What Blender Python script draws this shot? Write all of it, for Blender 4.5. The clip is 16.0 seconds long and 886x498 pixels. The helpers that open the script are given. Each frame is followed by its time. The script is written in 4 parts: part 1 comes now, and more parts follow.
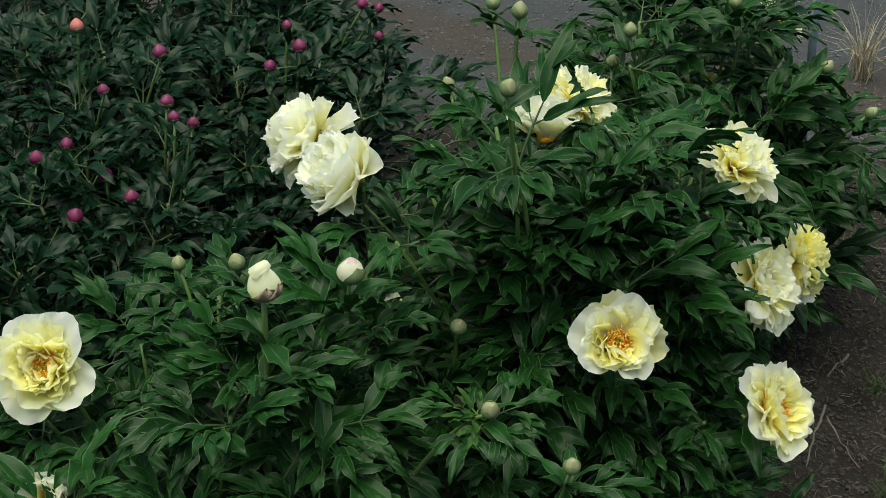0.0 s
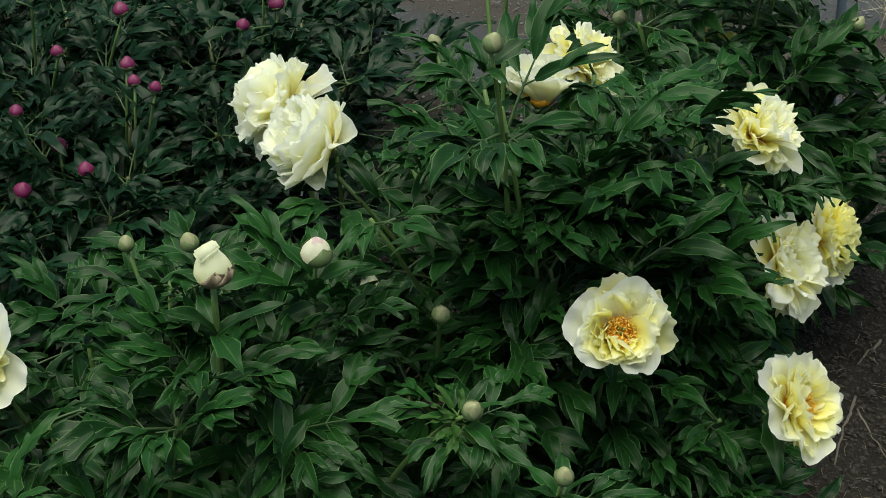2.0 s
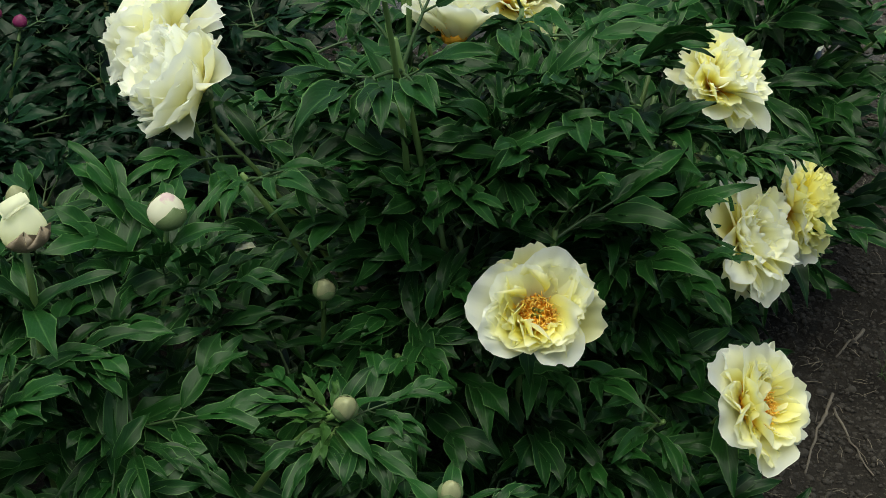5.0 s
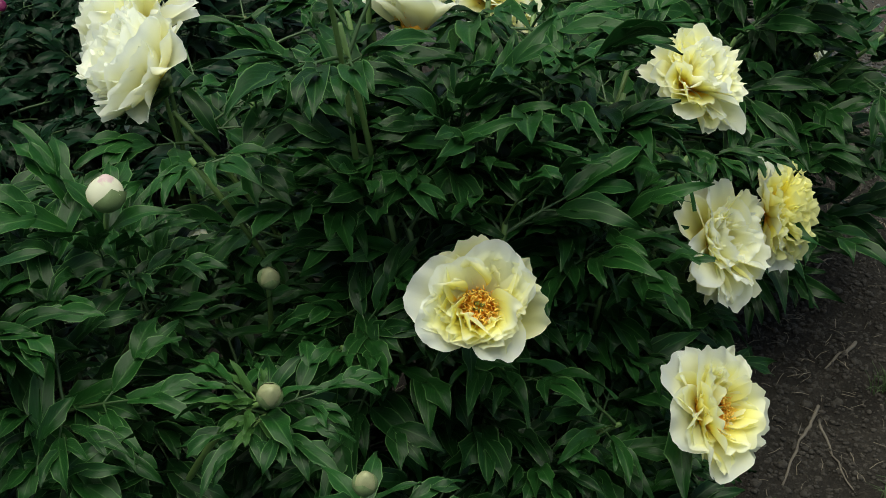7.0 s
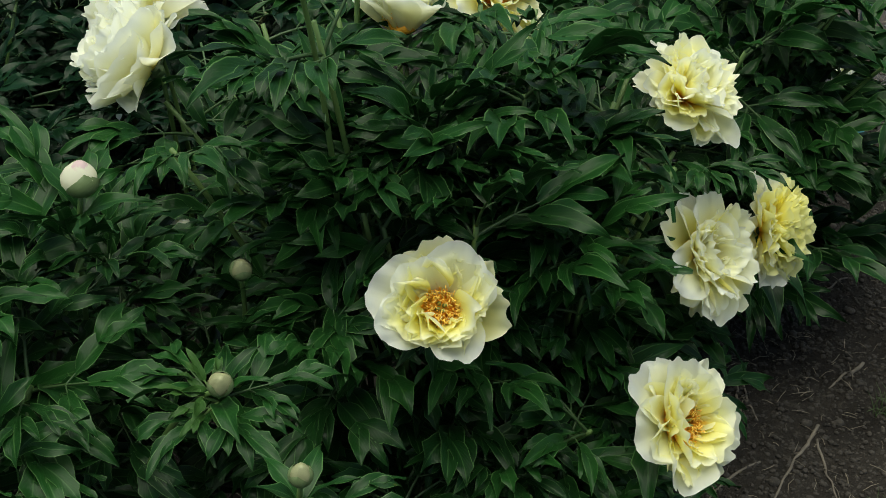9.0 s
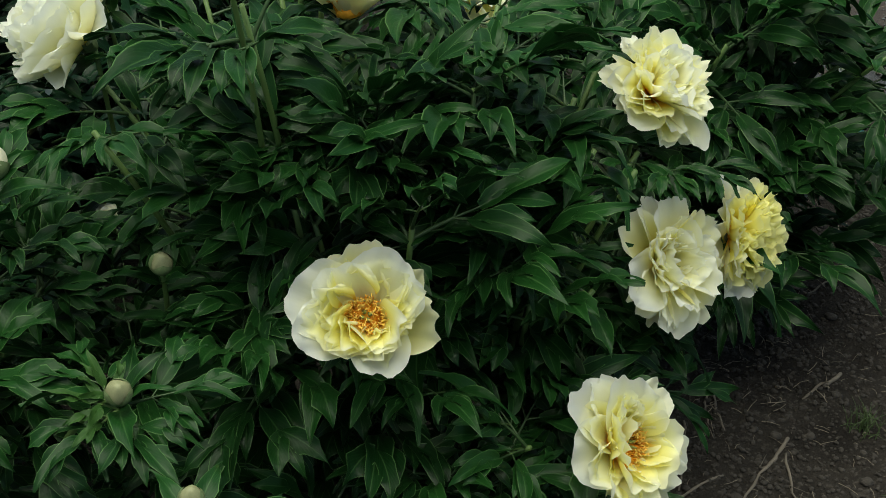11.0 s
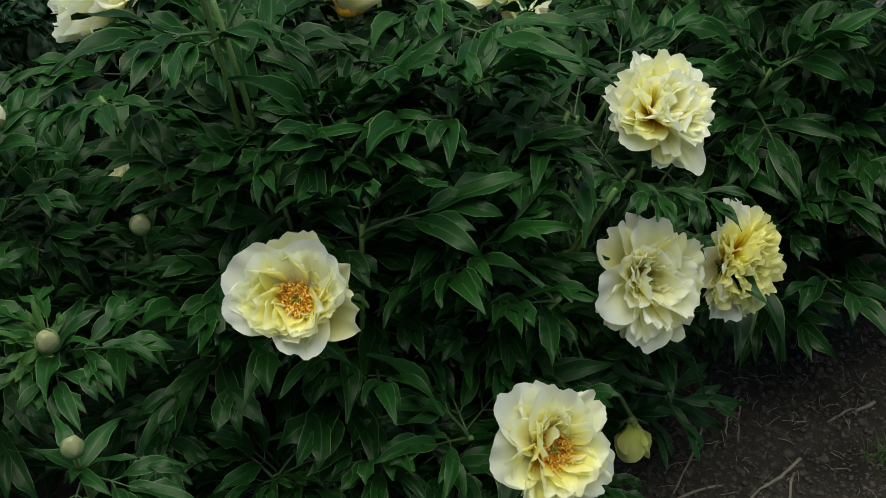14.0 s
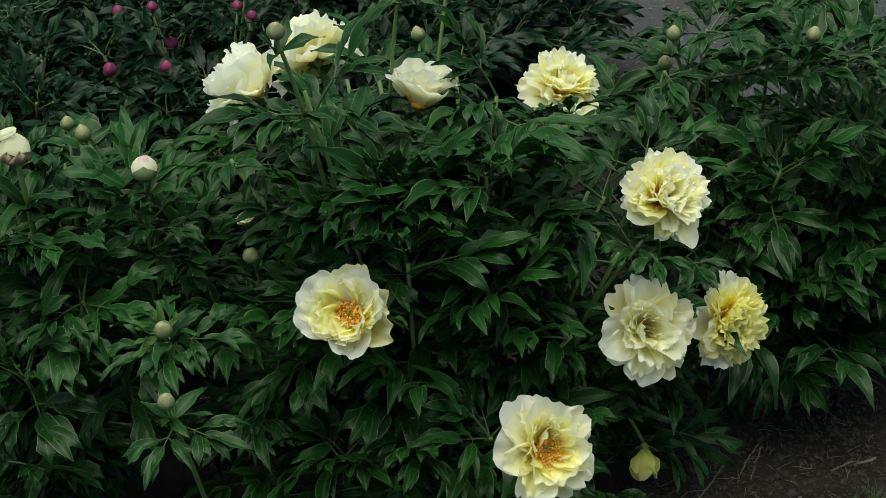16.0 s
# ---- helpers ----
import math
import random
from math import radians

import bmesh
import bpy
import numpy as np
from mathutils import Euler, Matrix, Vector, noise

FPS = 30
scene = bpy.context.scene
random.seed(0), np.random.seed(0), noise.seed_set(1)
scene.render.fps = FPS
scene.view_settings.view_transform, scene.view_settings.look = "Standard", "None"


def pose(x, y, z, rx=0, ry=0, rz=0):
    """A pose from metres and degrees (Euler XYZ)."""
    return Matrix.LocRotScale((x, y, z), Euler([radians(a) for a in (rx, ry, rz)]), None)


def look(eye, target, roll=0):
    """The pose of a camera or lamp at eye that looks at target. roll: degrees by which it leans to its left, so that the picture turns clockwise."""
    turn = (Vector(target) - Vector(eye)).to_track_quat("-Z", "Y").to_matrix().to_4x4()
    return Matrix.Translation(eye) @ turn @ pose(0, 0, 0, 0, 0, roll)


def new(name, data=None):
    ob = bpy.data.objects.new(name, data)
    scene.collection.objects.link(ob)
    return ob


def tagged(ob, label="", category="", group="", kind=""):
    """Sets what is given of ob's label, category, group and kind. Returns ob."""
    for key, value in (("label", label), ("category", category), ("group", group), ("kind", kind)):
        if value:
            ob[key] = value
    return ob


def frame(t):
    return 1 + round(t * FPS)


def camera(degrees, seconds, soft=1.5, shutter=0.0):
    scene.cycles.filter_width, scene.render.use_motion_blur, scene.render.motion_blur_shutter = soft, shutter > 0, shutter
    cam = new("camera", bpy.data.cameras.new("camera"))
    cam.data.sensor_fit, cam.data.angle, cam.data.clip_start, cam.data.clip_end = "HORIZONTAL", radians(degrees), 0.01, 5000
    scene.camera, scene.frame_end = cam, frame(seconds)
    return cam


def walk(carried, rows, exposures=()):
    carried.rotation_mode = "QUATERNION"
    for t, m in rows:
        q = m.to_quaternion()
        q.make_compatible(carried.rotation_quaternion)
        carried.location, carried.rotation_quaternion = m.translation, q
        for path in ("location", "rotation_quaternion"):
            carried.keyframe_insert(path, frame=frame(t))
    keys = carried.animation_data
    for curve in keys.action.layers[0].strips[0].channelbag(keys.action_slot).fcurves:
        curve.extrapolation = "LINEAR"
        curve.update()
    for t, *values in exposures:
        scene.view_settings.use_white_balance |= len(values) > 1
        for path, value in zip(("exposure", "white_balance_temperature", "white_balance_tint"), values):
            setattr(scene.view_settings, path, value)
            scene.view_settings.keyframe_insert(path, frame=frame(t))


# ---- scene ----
cam = camera(28.0, 16.0, soft=0.9)
PATH = [
    (0, (-0.610, -2.163, 2.271), (-0.372, -0.515, 1.163), 1.82),
    (0.5, (-0.572, -2.047, 2.213), (-0.341, -0.414, 1.081), 1.41),
    (1, (-0.559, -2.016, 2.198), (-0.341, -0.389, 1.054), 1.29),
    (1.5, (-0.536, -1.964, 2.147), (-0.328, -0.331, 1.012), 1.15),
    (2, (-0.504, -1.904, 2.099), (-0.299, -0.268, 0.966), 1.07),
    (2.5, (-0.479, -1.838, 2.050), (-0.282, -0.208, 0.909), 0.71),
    (3, (-0.454, -1.754, 1.989), (-0.260, -0.132, 0.835), 0.38),
    (3.5, (-0.419, -1.703, 1.952), (-0.228, -0.086, 0.791), 0.51),
    (4, (-0.386, -1.659, 1.913), (-0.193, -0.038, 0.756), 1.41),
    (4.5, (-0.356, -1.634, 1.880), (-0.158, -0.010, 0.730), 1.43),
    (5, (-0.321, -1.581, 1.838), (-0.122, 0.045, 0.690), 1.85),
    (7.5, (-0.146, -1.582, 1.802), (-0.048, 0.062, 0.668), 2.09),
    (8, (-0.112, -1.591, 1.802), (-0.043, 0.055, 0.668), 2.20),
    (8.2, (-0.087, -1.603, 1.808), (-0.040, 0.043, 0.673), 1.89),
    (10.3, (0.021, -1.554, 1.812), (-0.002, 0.095, 0.681), 2.73),
    (10.5, (0.037, -1.525, 1.802), (0.009, 0.130, 0.679), 2.71),
    (11, (0.078, -1.457, 1.794), (0.055, 0.154, 0.610), 4.09),
    (11.5, (0.116, -1.415, 1.789), (0.047, 0.164, 0.563), 4.44),
    (12, (0.169, -1.362, 1.795), (0.051, 0.215, 0.571), 4.28),
    (12.5, (0.217, -1.350, 1.797), (0.040, 0.205, 0.551), 3.34),
    (13, (0.252, -1.365, 1.820), (0.059, 0.160, 0.541), 2.83),
    (13.5, (0.314, -1.394, 1.894), (0.084, 0.106, 0.591), 2.32),
    (14, (0.501, -1.430, 1.964), (0.132, 0.068, 0.690), 3.30),
    (14.5, (0.696, -1.548, 2.059), (0.198, -0.068, 0.809), 2.31),
    (15, (0.864, -1.676, 2.172), (0.248, -0.222, 0.944), 0.86),
    (15.5, (0.970, -1.766, 2.249), (0.299, -0.307, 1.057), -0.76),
    (16, (1.028, -1.850, 2.302), (0.328, -0.395, 1.122), -0.15),
]
walk(cam, [(t, look(eye, target, roll)) for t, eye, target, roll in PATH], [(0, 1.42, 7000, -6), (5, 1.42, 7000, -6), (11, 1.28, 7000, -6), (13.5, 1.18, 7000, -6), (16, 1.32, 7000, -6)])

# ---- light ----
world = bpy.data.worlds.new("overcast_sky")
scene.world = world
world.use_nodes = True
wn = world.node_tree
sky = wn.nodes.new("ShaderNodeTexSky")
sky.sky_type = "NISHITA"
sky.sun_disc = False
sky.sun_elevation = radians(82)
sky.sun_rotation = radians(-107)
sky.air_density, sky.dust_density, sky.ozone_density = 1.0, 3.0, 1.0
wn.nodes["Background"].inputs["Strength"].default_value = 0.044
wn.links.new(sky.outputs[0], wn.nodes["Background"].inputs["Color"])
sun = new("sun", bpy.data.lights.new("sun", "SUN"))
sun.data.energy, sun.data.angle, sun.data.color = 1.7, radians(70), (1.0, 0.97, 0.92)
sun.matrix_world = look((-0.5, -0.15, 4.0), (0, 0, 0))


# ---- materials ----
def material(name, rough=0.6):
    m = bpy.data.materials.new(name)
    m.use_nodes = True
    nt = m.node_tree
    b = nt.nodes["Principled BSDF"]
    b.inputs["Roughness"].default_value = rough
    return m, nt, b


def node(nt, kind, **values):
    n = nt.nodes.new(kind)
    for key, value in values.items():
        n.inputs[key.replace("_", " ")].default_value = value
    return n


def ramp(nt, source, stops):
    r = nt.nodes.new("ShaderNodeValToRGB")
    while len(r.color_ramp.elements) < len(stops):
        r.color_ramp.elements.new(0.5)
    for e, (at, colour) in zip(r.color_ramp.elements, stops):
        e.position, e.color = at, (*colour, 1)
    nt.links.new(source, r.inputs[0])
    return r.outputs[0]


def mix(nt, a, b, factor, blend="MIX"):
    n = nt.nodes.new("ShaderNodeMix")
    n.data_type, n.blend_type = "RGBA", blend
    for socket, value in ((n.inputs[0], factor), (n.inputs[6], a), (n.inputs[7], b)):
        if isinstance(value, (int, float)):
            socket.default_value = value
        elif isinstance(value, tuple):
            socket.default_value = (*value, 1)
        else:
            nt.links.new(value, socket)
    return n.outputs[2]


def sums(nt, op, a, b=0.0):
    n = nt.nodes.new("ShaderNodeMath")
    n.operation = op
    for socket, value in ((n.inputs[0], a), (n.inputs[1], b)):
        if isinstance(value, (int, float)):
            socket.default_value = value
        else:
            nt.links.new(value, socket)
    return n.outputs[0]


def bump(nt, b, height, strength, distance=0.002):
    n = node(nt, "ShaderNodeBump", Strength=strength, Distance=distance)
    nt.links.new(height, n.inputs["Height"])
    nt.links.new(n.outputs[0], b.inputs["Normal"])


def noise_of(nt, scale, detail=4.0, rough=0.55, coords="Object"):
    tc = nt.nodes.new("ShaderNodeTexCoord")
    n = node(nt, "ShaderNodeTexNoise", Scale=scale, Detail=detail, Roughness=rough)
    nt.links.new(tc.outputs[coords], n.inputs["Vector"])
    return n.outputs["Fac"]


def see_through(m, nt, b, colour, share):
    """Thin tissue: part of the light comes through from behind."""
    t = nt.nodes.new("ShaderNodeBsdfTranslucent")
    nt.links.new(colour, t.inputs["Color"])
    s = nt.nodes.new("ShaderNodeMixShader")
    s.inputs[0].default_value = share
    nt.links.new(b.outputs[0], s.inputs[1])
    nt.links.new(t.outputs[0], s.inputs[2])
    nt.links.new(s.outputs[0], nt.nodes["Material Output"].inputs["Surface"])


def leaf_material(name, dark, light, edge, gloss):
    m, nt, b = material(name, gloss)
    uv = nt.nodes.new("ShaderNodeUVMap")
    sep = nt.nodes.new("ShaderNodeSeparateXYZ")
    nt.links.new(uv.outputs[0], sep.inputs[0])
    off = sums(nt, "ABSOLUTE", sums(nt, "SUBTRACT", sep.outputs[0], 0.5))
    mid = ramp(nt, off, [(0.0, (1, 1, 1)), (0.05, (0.0, 0.0, 0.0))])
    rim = ramp(nt, off, [(0.455, (0, 0, 0)), (0.492, (1, 1, 1))])
    # side veins run forward from the midrib
    run = sums(nt, "SUBTRACT", sums(nt, "MULTIPLY", sep.outputs[1], 9.0), sums(nt, "MULTIPLY", off, 7.0))
    vein = sums(nt, "SUBTRACT", 1.0, sums(nt, "POWER", sums(nt, "ABSOLUTE", sums(nt, "SINE", sums(nt, "MULTIPLY", run, 3.1416))), 0.25))
    info = nt.nodes.new("ShaderNodeObjectInfo")
    isl = nt.nodes.new("ShaderNodeNewGeometry")
    vary = sums(nt, "ADD", sums(nt, "MULTIPLY", info.outputs["Random"], 0.5), sums(nt, "MULTIPLY", isl.outputs["Random Per Island"], 0.25))
    vary = sums(nt, "ADD", vary, sums(nt, "MULTIPLY", noise_of(nt, 26, 5, 0.6), 0.4))
    base = mix(nt, dark, light, sums(nt, "SUBTRACT", vary, 0.1))
    fine = noise_of(nt, 160, 3)
    base = mix(nt, base, (0.0, 0.0, 0.0), sums(nt, "MULTIPLY", fine, 0.3))
    base = mix(nt, base, edge, sums(nt, "MULTIPLY", mid, 0.24))
    base = mix(nt, base, edge, sums(nt, "MULTIPLY", vein, 0.06))
    base = mix(nt, base, edge, sums(nt, "MULTIPLY", rim, 0.56))
    nt.links.new(base, b.inputs["Base Color"])
    b.inputs["Specular IOR Level"].default_value = 0.17
    height = sums(nt, "ADD", sums(nt, "MULTIPLY", vein, -0.4), sums(nt, "MULTIPLY", fine, 0.6))
    bump(nt, b, height, 0.35, 0.0010)
    see_through(m, nt, b, base, 0.12)
    return m


LEAF = leaf_material("itoh_peony_leaf", (0.0032, 0.0168, 0.0046), (0.0165, 0.0740, 0.0135), (0.135, 0.265, 0.088), 0.35)
LEAF_YOUNG = leaf_material("young_peony_leaf", (0.018, 0.058, 0.012), (0.042, 0.105, 0.021), (0.11, 0.20, 0.06), 0.48)
LEAF_PINK = leaf_material("herbaceous_peony_leaf", (0.0020, 0.0110, 0.0052), (0.0068, 0.0310, 0.0110), (0.032, 0.085, 0.036), 0.35)


def stem_material(name, low, high):
    m, nt, b = material(name, 0.5)
    c = mix(nt, low, high, noise_of(nt, 30, 4))
    nt.links.new(c, b.inputs["Base Color"])
    bump(nt, b, noise_of(nt, 220, 3), 0.25, 0.001)
    return m


STEM = stem_material("green_stem", (0.062, 0.120, 0.032), (0.13, 0.21, 0.058))
STEM_RED = stem_material("reddish_stem", (0.06, 0.07, 0.03), (0.12, 0.13, 0.05))
BUD_GREEN = stem_material("green_bud", (0.17, 0.19, 0.085), (0.32, 0.315, 0.18))
LEAFSTALK = stem_material("leaf_stalk", (0.022, 0.052, 0.016), (0.05, 0.095, 0.030))
SEPAL = stem_material("sepal", (0.075, 0.125, 0.045), (0.17, 0.215, 0.095))
SEPAL_BROWN = stem_material("withered_sepal", (0.075, 0.055, 0.034), (0.25, 0.195, 0.13))


def petal_material(name, stops, streak):
    m, nt, b = material(name, 0.55)
    uv = nt.nodes.new("ShaderNodeUVMap")
    sep = nt.nodes.new("ShaderNodeSeparateXYZ")
    nt.links.new(uv.outputs[0], sep.inputs[0])
    info = nt.nodes.new("ShaderNodeObjectInfo")
    # pigment flows from the petal's foot towards its rim, further in some petals
    along = sums(nt, "ADD", sep.outputs[1], sums(nt, "MULTIPLY", sums(nt, "SUBTRACT", noise_of(nt, 3.0, 3), 0.5), 0.35))
    along = sums(nt, "ADD", along, sums(nt, "MULTIPLY", sums(nt, "SUBTRACT", info.outputs["Random"], 0.5), 0.22))
    c = ramp(nt, along, stops)
    tc = nt.nodes.new("ShaderNodeMapping")
    tc.inputs["Scale"].default_value = (34, 2.5, 1)
    nt.links.new(uv.outputs[0], tc.inputs["Vector"])
    lines = node(nt, "ShaderNodeTexNoise", Scale=1.0, Detail=4.0)
    nt.links.new(tc.outputs[0], lines.inputs["Vector"])
    c = mix(nt, c, streak, sums(nt, "MULTIPLY", lines.outputs["Fac"], 0.16))
    nt.links.new(c, b.inputs["Base Color"])
    b.inputs["Specular IOR Level"].default_value = 0.25
    bump(nt, b, lines.outputs["Fac"], 0.35, 0.0012)
    see_through(m, nt, b, c, 0.58)
    return m


PETAL = petal_material("pale_yellow_petal", [(0.0, (0.88, 0.28, 0.015)), (0.28, (0.96, 0.62, 0.05)), (0.42, (0.955, 0.885, 0.27)), (0.68, (0.955, 0.93, 0.48)), (1.0, (0.955, 0.955, 0.79))], (0.94, 0.90, 0.48))
PETAL_GUARD = petal_material("cream_guard_petal", [(0.0, (0.88, 0.74, 0.14)), (0.25, (0.94, 0.89, 0.42)), (0.50, (0.960, 0.945, 0.64)), (0.80, (0.960, 0.960, 0.80)), (1.0, (0.960, 0.97, 0.93))], (0.945, 0.925, 0.69))
PETAL_DEEP = petal_material("deep_yellow_petal", [(0.0, (0.80, 0.22, 0.012)), (0.22, (0.93, 0.62, 0.04)), (0.42, (0.94, 0.87, 0.19)), (1.0, (0.94, 0.93, 0.54))], (0.92, 0.86, 0.30))
PETAL_PINK = petal_material("pink_flushed_petal", [(0.0, (0.78, 0.80, 0.50)), (0.5, (0.92, 0.91, 0.74)), (0.95, (0.92, 0.91, 0.78)), (1.0, (0.80, 0.60, 0.66))], (0.84, 0.78, 0.6))


PETAL_LIME = petal_material("greenish_yellow_petal", [(0.0, (0.50, 0.56, 0.10)), (0.5, (0.72, 0.74, 0.22)), (1.0, (0.78, 0.76, 0.34))], (0.66, 0.68, 0.22))
PETAL_WHITE = petal_material("cream_white_petal", [(0.0, (0.90, 0.90, 0.54)), (0.5, (0.94, 0.94, 0.66)), (1.0, (0.94, 0.95, 0.80))], (0.90, 0.90, 0.70))


def pink_material(name, deep, pale):
    m, nt, b = material(name, 0.5)
    c = mix(nt, deep, pale, ramp(nt, noise_of(nt, 60, 5), [(0.35, (0, 0, 0)), (0.75, (1, 1, 1))]))
    nt.links.new(c, b.inputs["Base Color"])
    bump(nt, b, noise_of(nt, 180, 3), 0.3, 0.001)
    return m


PINK = pink_material("magenta_bud", (0.085, 0.0025, 0.034), (0.22, 0.014, 0.10))
CORAL = pink_material("coral_bud", (0.38, 0.075, 0.075), (0.52, 0.20, 0.17))


def plain_varied(name, a, c, rough, scale=40.0, depth=0.3):
    m, nt, b = material(name, rough)
    nt.links.new(mix(nt, a, c, noise_of(nt, scale, 5)), b.inputs["Base Color"])
    bump(nt, b, noise_of(nt, scale * 4, 4), depth, 0.002)
    return m


STAMEN = plain_varied("orange_stamen", (0.94, 0.33, 0.015), (0.96, 0.52, 0.04), 0.6, 90)
ANTHER = plain_varied("yellow_anther", (0.96, 0.54, 0.06), (0.98, 0.74, 0.20), 0.7, 90)
CARPEL = plain_varied("green_carpel", (0.20, 0.25, 0.05), (0.36, 0.38, 0.10), 0.5, 60)
STRAW = plain_varied("dry_straw", (0.06, 0.050, 0.038), (0.23, 0.195, 0.15), 0.8, 25)
TWIG = plain_varied("weathered_twig", (0.045, 0.037, 0.030), (0.19, 0.16, 0.13), 0.85, 25, 0.6)
STRAW_PALE = plain_varied("bleached_grass", (0.24, 0.20, 0.14), (0.46, 0.40, 0.30), 0.8, 25)
CLOD = plain_varied("soil_clod", (0.015, 0.0125, 0.0105), (0.056, 0.047, 0.040), 0.95, 90, 1.0)
PEBBLE = plain_varied("grey_pebble", (0.055, 0.058, 0.062), (0.115, 0.12, 0.125), 0.85, 60, 0.5)
GRASS = plain_varied("weed_grass", (0.03, 0.06, 0.018), (0.08, 0.12, 0.04), 0.6, 20)
STAKE = plain_varied("blue_grey_stake_paint", (0.20, 0.26, 0.34), (0.32, 0.38, 0.47), 0.5, 12)
TAG = plain_varied("teal_tag_plastic", (0.03, 0.14, 0.17), (0.06, 0.22, 0.24), 0.45, 20)


def ground_material():
    m, nt, b = material("garden_soil", 0.95)
    tc = nt.nodes.new("ShaderNodeTexCoord")
    sep = nt.nodes.new("ShaderNodeSeparateXYZ")
    nt.links.new(tc.outputs["Object"], sep.inputs[0])
    big, med, fine = noise_of(nt, 1.3, 5), noise_of(nt, 9, 6, 0.65), noise_of(nt, 70, 6, 0.7)
    soil = mix(nt, (0.014, 0.0115, 0.0098), (0.038, 0.032, 0.027), med)
    soil = mix(nt, soil, (0.080, 0.069, 0.059), ramp(nt, fine, [(0.55, (0, 0, 0)), (0.74, (1, 1, 1))]))
    soil = mix(nt, soil, (0.010, 0.008, 0.007), ramp(nt, noise_of(nt, 5.5, 5, 0.6), [(0.50, (0, 0, 0)), (0.66, (0.75, 0.75, 0.75))]))
    # trodden grey gravel begins behind the beds
    edge = sums(nt, "ADD", sums(nt, "ADD", sep.outputs[1], sums(nt, "MULTIPLY", sep.outputs[0], 0.35)), sums(nt, "MULTIPLY", sums(nt, "SUBTRACT", big, 0.5), 1.1))
    gravel = mix(nt, (0.044, 0.047, 0.053), (0.080, 0.086, 0.096), med)
    gravel = mix(nt, gravel, (0.17, 0.175, 0.18), ramp(nt, fine, [(0.6, (0, 0, 0)), (0.75, (1, 1, 1))]))
    c = mix(nt, soil, gravel, ramp(nt, sums(nt, "MULTIPLY", edge, 0.3), [(0.52, (0, 0, 0)), (0.585, (1, 1, 1))]))
    litter = mix(nt, (0.042, 0.031, 0.025), (0.085, 0.064, 0.050), fine)
    band = ramp(nt, sums(nt, "MULTIPLY", edge, 0.3), [(0.625, (0, 0, 0)), (0.66, (1, 1, 1)), (0.72, (1, 1, 1)), (0.75, (0, 0, 0))])
    c = mix(nt, c, litter, sums(nt, "MULTIPLY", band, 0.65))
    nt.links.new(c, b.inputs["Base Color"])
    b.inputs["Specular IOR Level"].default_value = 0.2
    bump(nt, b, sums(nt, "ADD", fine, sums(nt, "MULTIPLY", noise_of(nt, 260, 4), 0.5)), 1.0, 0.012)
    return m


SOIL = ground_material()


# ---- building helpers ----
def mesh_of(name, bm, *mats):
    me = bpy.data.meshes.new(name)
    bm.to_mesh(me)
    bm.free()
    for p in me.polygons:
        p.use_smooth = True
    for m in mats:
        me.materials.append(m)
    return me


def put(name, me, parent=None, m=None, label=""):
    ob = new(name, me)
    if parent is not None:
        ob.parent = parent
    if m is not None:
        ob.matrix_basis = m
    return tagged(ob, label)


def part(name, bm, mat, parent, label="", m=None):
    return put(name, mesh_of(name, bm, mat), parent, m, label)


def thing(name, x, y, z, label, category, group="", kind=""):
    ob = new(name)
    ob.empty_display_size = 0.1
    ob.location = (x, y, z)
    return tagged(ob, label, category, group, kind)


def sheet(bm, rows, uvs=None, mat=0):
    """Quads through rows of points."""
    layer = bm.loops.layers.uv.verify()
    vs = [[bm.verts.new(p) for p in row] for row in rows]
    for i in range(len(rows) - 1):
        for j in range(len(rows[0]) - 1):
            f = bm.faces.new((vs[i][j], vs[i][j + 1], vs[i + 1][j + 1], vs[i + 1][j]))
            f.material_index = mat
            f.smooth = True
            if uvs:
                for loop, (a, c) in zip(f.loops, ((i, j), (i, j + 1), (i + 1, j + 1), (i + 1, j))):
                    loop[layer].uv = uvs[a][c]


def tube(bm, points, radii, sides=6, mat=0, cap=True):
    """A round rod through points."""
    pts = [Vector(p) for p in points]
    rings, side = [], None
    for i, p in enumerate(pts):
        d = (pts[min(i + 1, len(pts) - 1)] - pts[max(i - 1, 0)]).normalized()
        if side is None:
            side = d.orthogonal().normalized()
        side = (side - d * side.dot(d)).normalized()
        up = d.cross(side)
        rings.append([bm.verts.new(p + radii[i] * (math.cos(a) * side + math.sin(a) * up)) for a in (2 * math.pi * k / sides for k in range(sides))])
    for a, c in zip(rings, rings[1:]):
        for k in range(sides):
            f = bm.faces.new((a[k], a[(k + 1) % sides], c[(k + 1) % sides], c[k]))
            f.material_index, f.smooth = mat, True
    if cap:
        for r in (list(reversed(rings[0])), rings[-1]):
            bm.faces.new(r).material_index = mat


def aim(at, axis, spin=0.0, size=1.0):
    """A pose at a place whose z runs along axis, turned by spin degrees about it."""
    q = Vector(axis).to_track_quat("Z", "Y").to_matrix().to_4x4()
    return Matrix.Translation(at) @ q @ pose(0, 0, 0, 0, 0, spin) @ Matrix.Scale(size, 4)


def face(at, axis, size=1.0):
    """A pose at a place whose z runs along axis and whose y stays as upright as it can."""
    z = Vector(axis).normalized()
    y = (Vector((0, 0, 1)) - z * z.z).normalized()
    x = y.cross(z)
    m = Matrix(((x.x, y.x, z.x, 0), (x.y, y.y, z.y, 0), (x.z, y.z, z.z, 0), (0, 0, 0, 1)))
    return Matrix.Translation(at) @ m @ Matrix.Scale(size, 4)


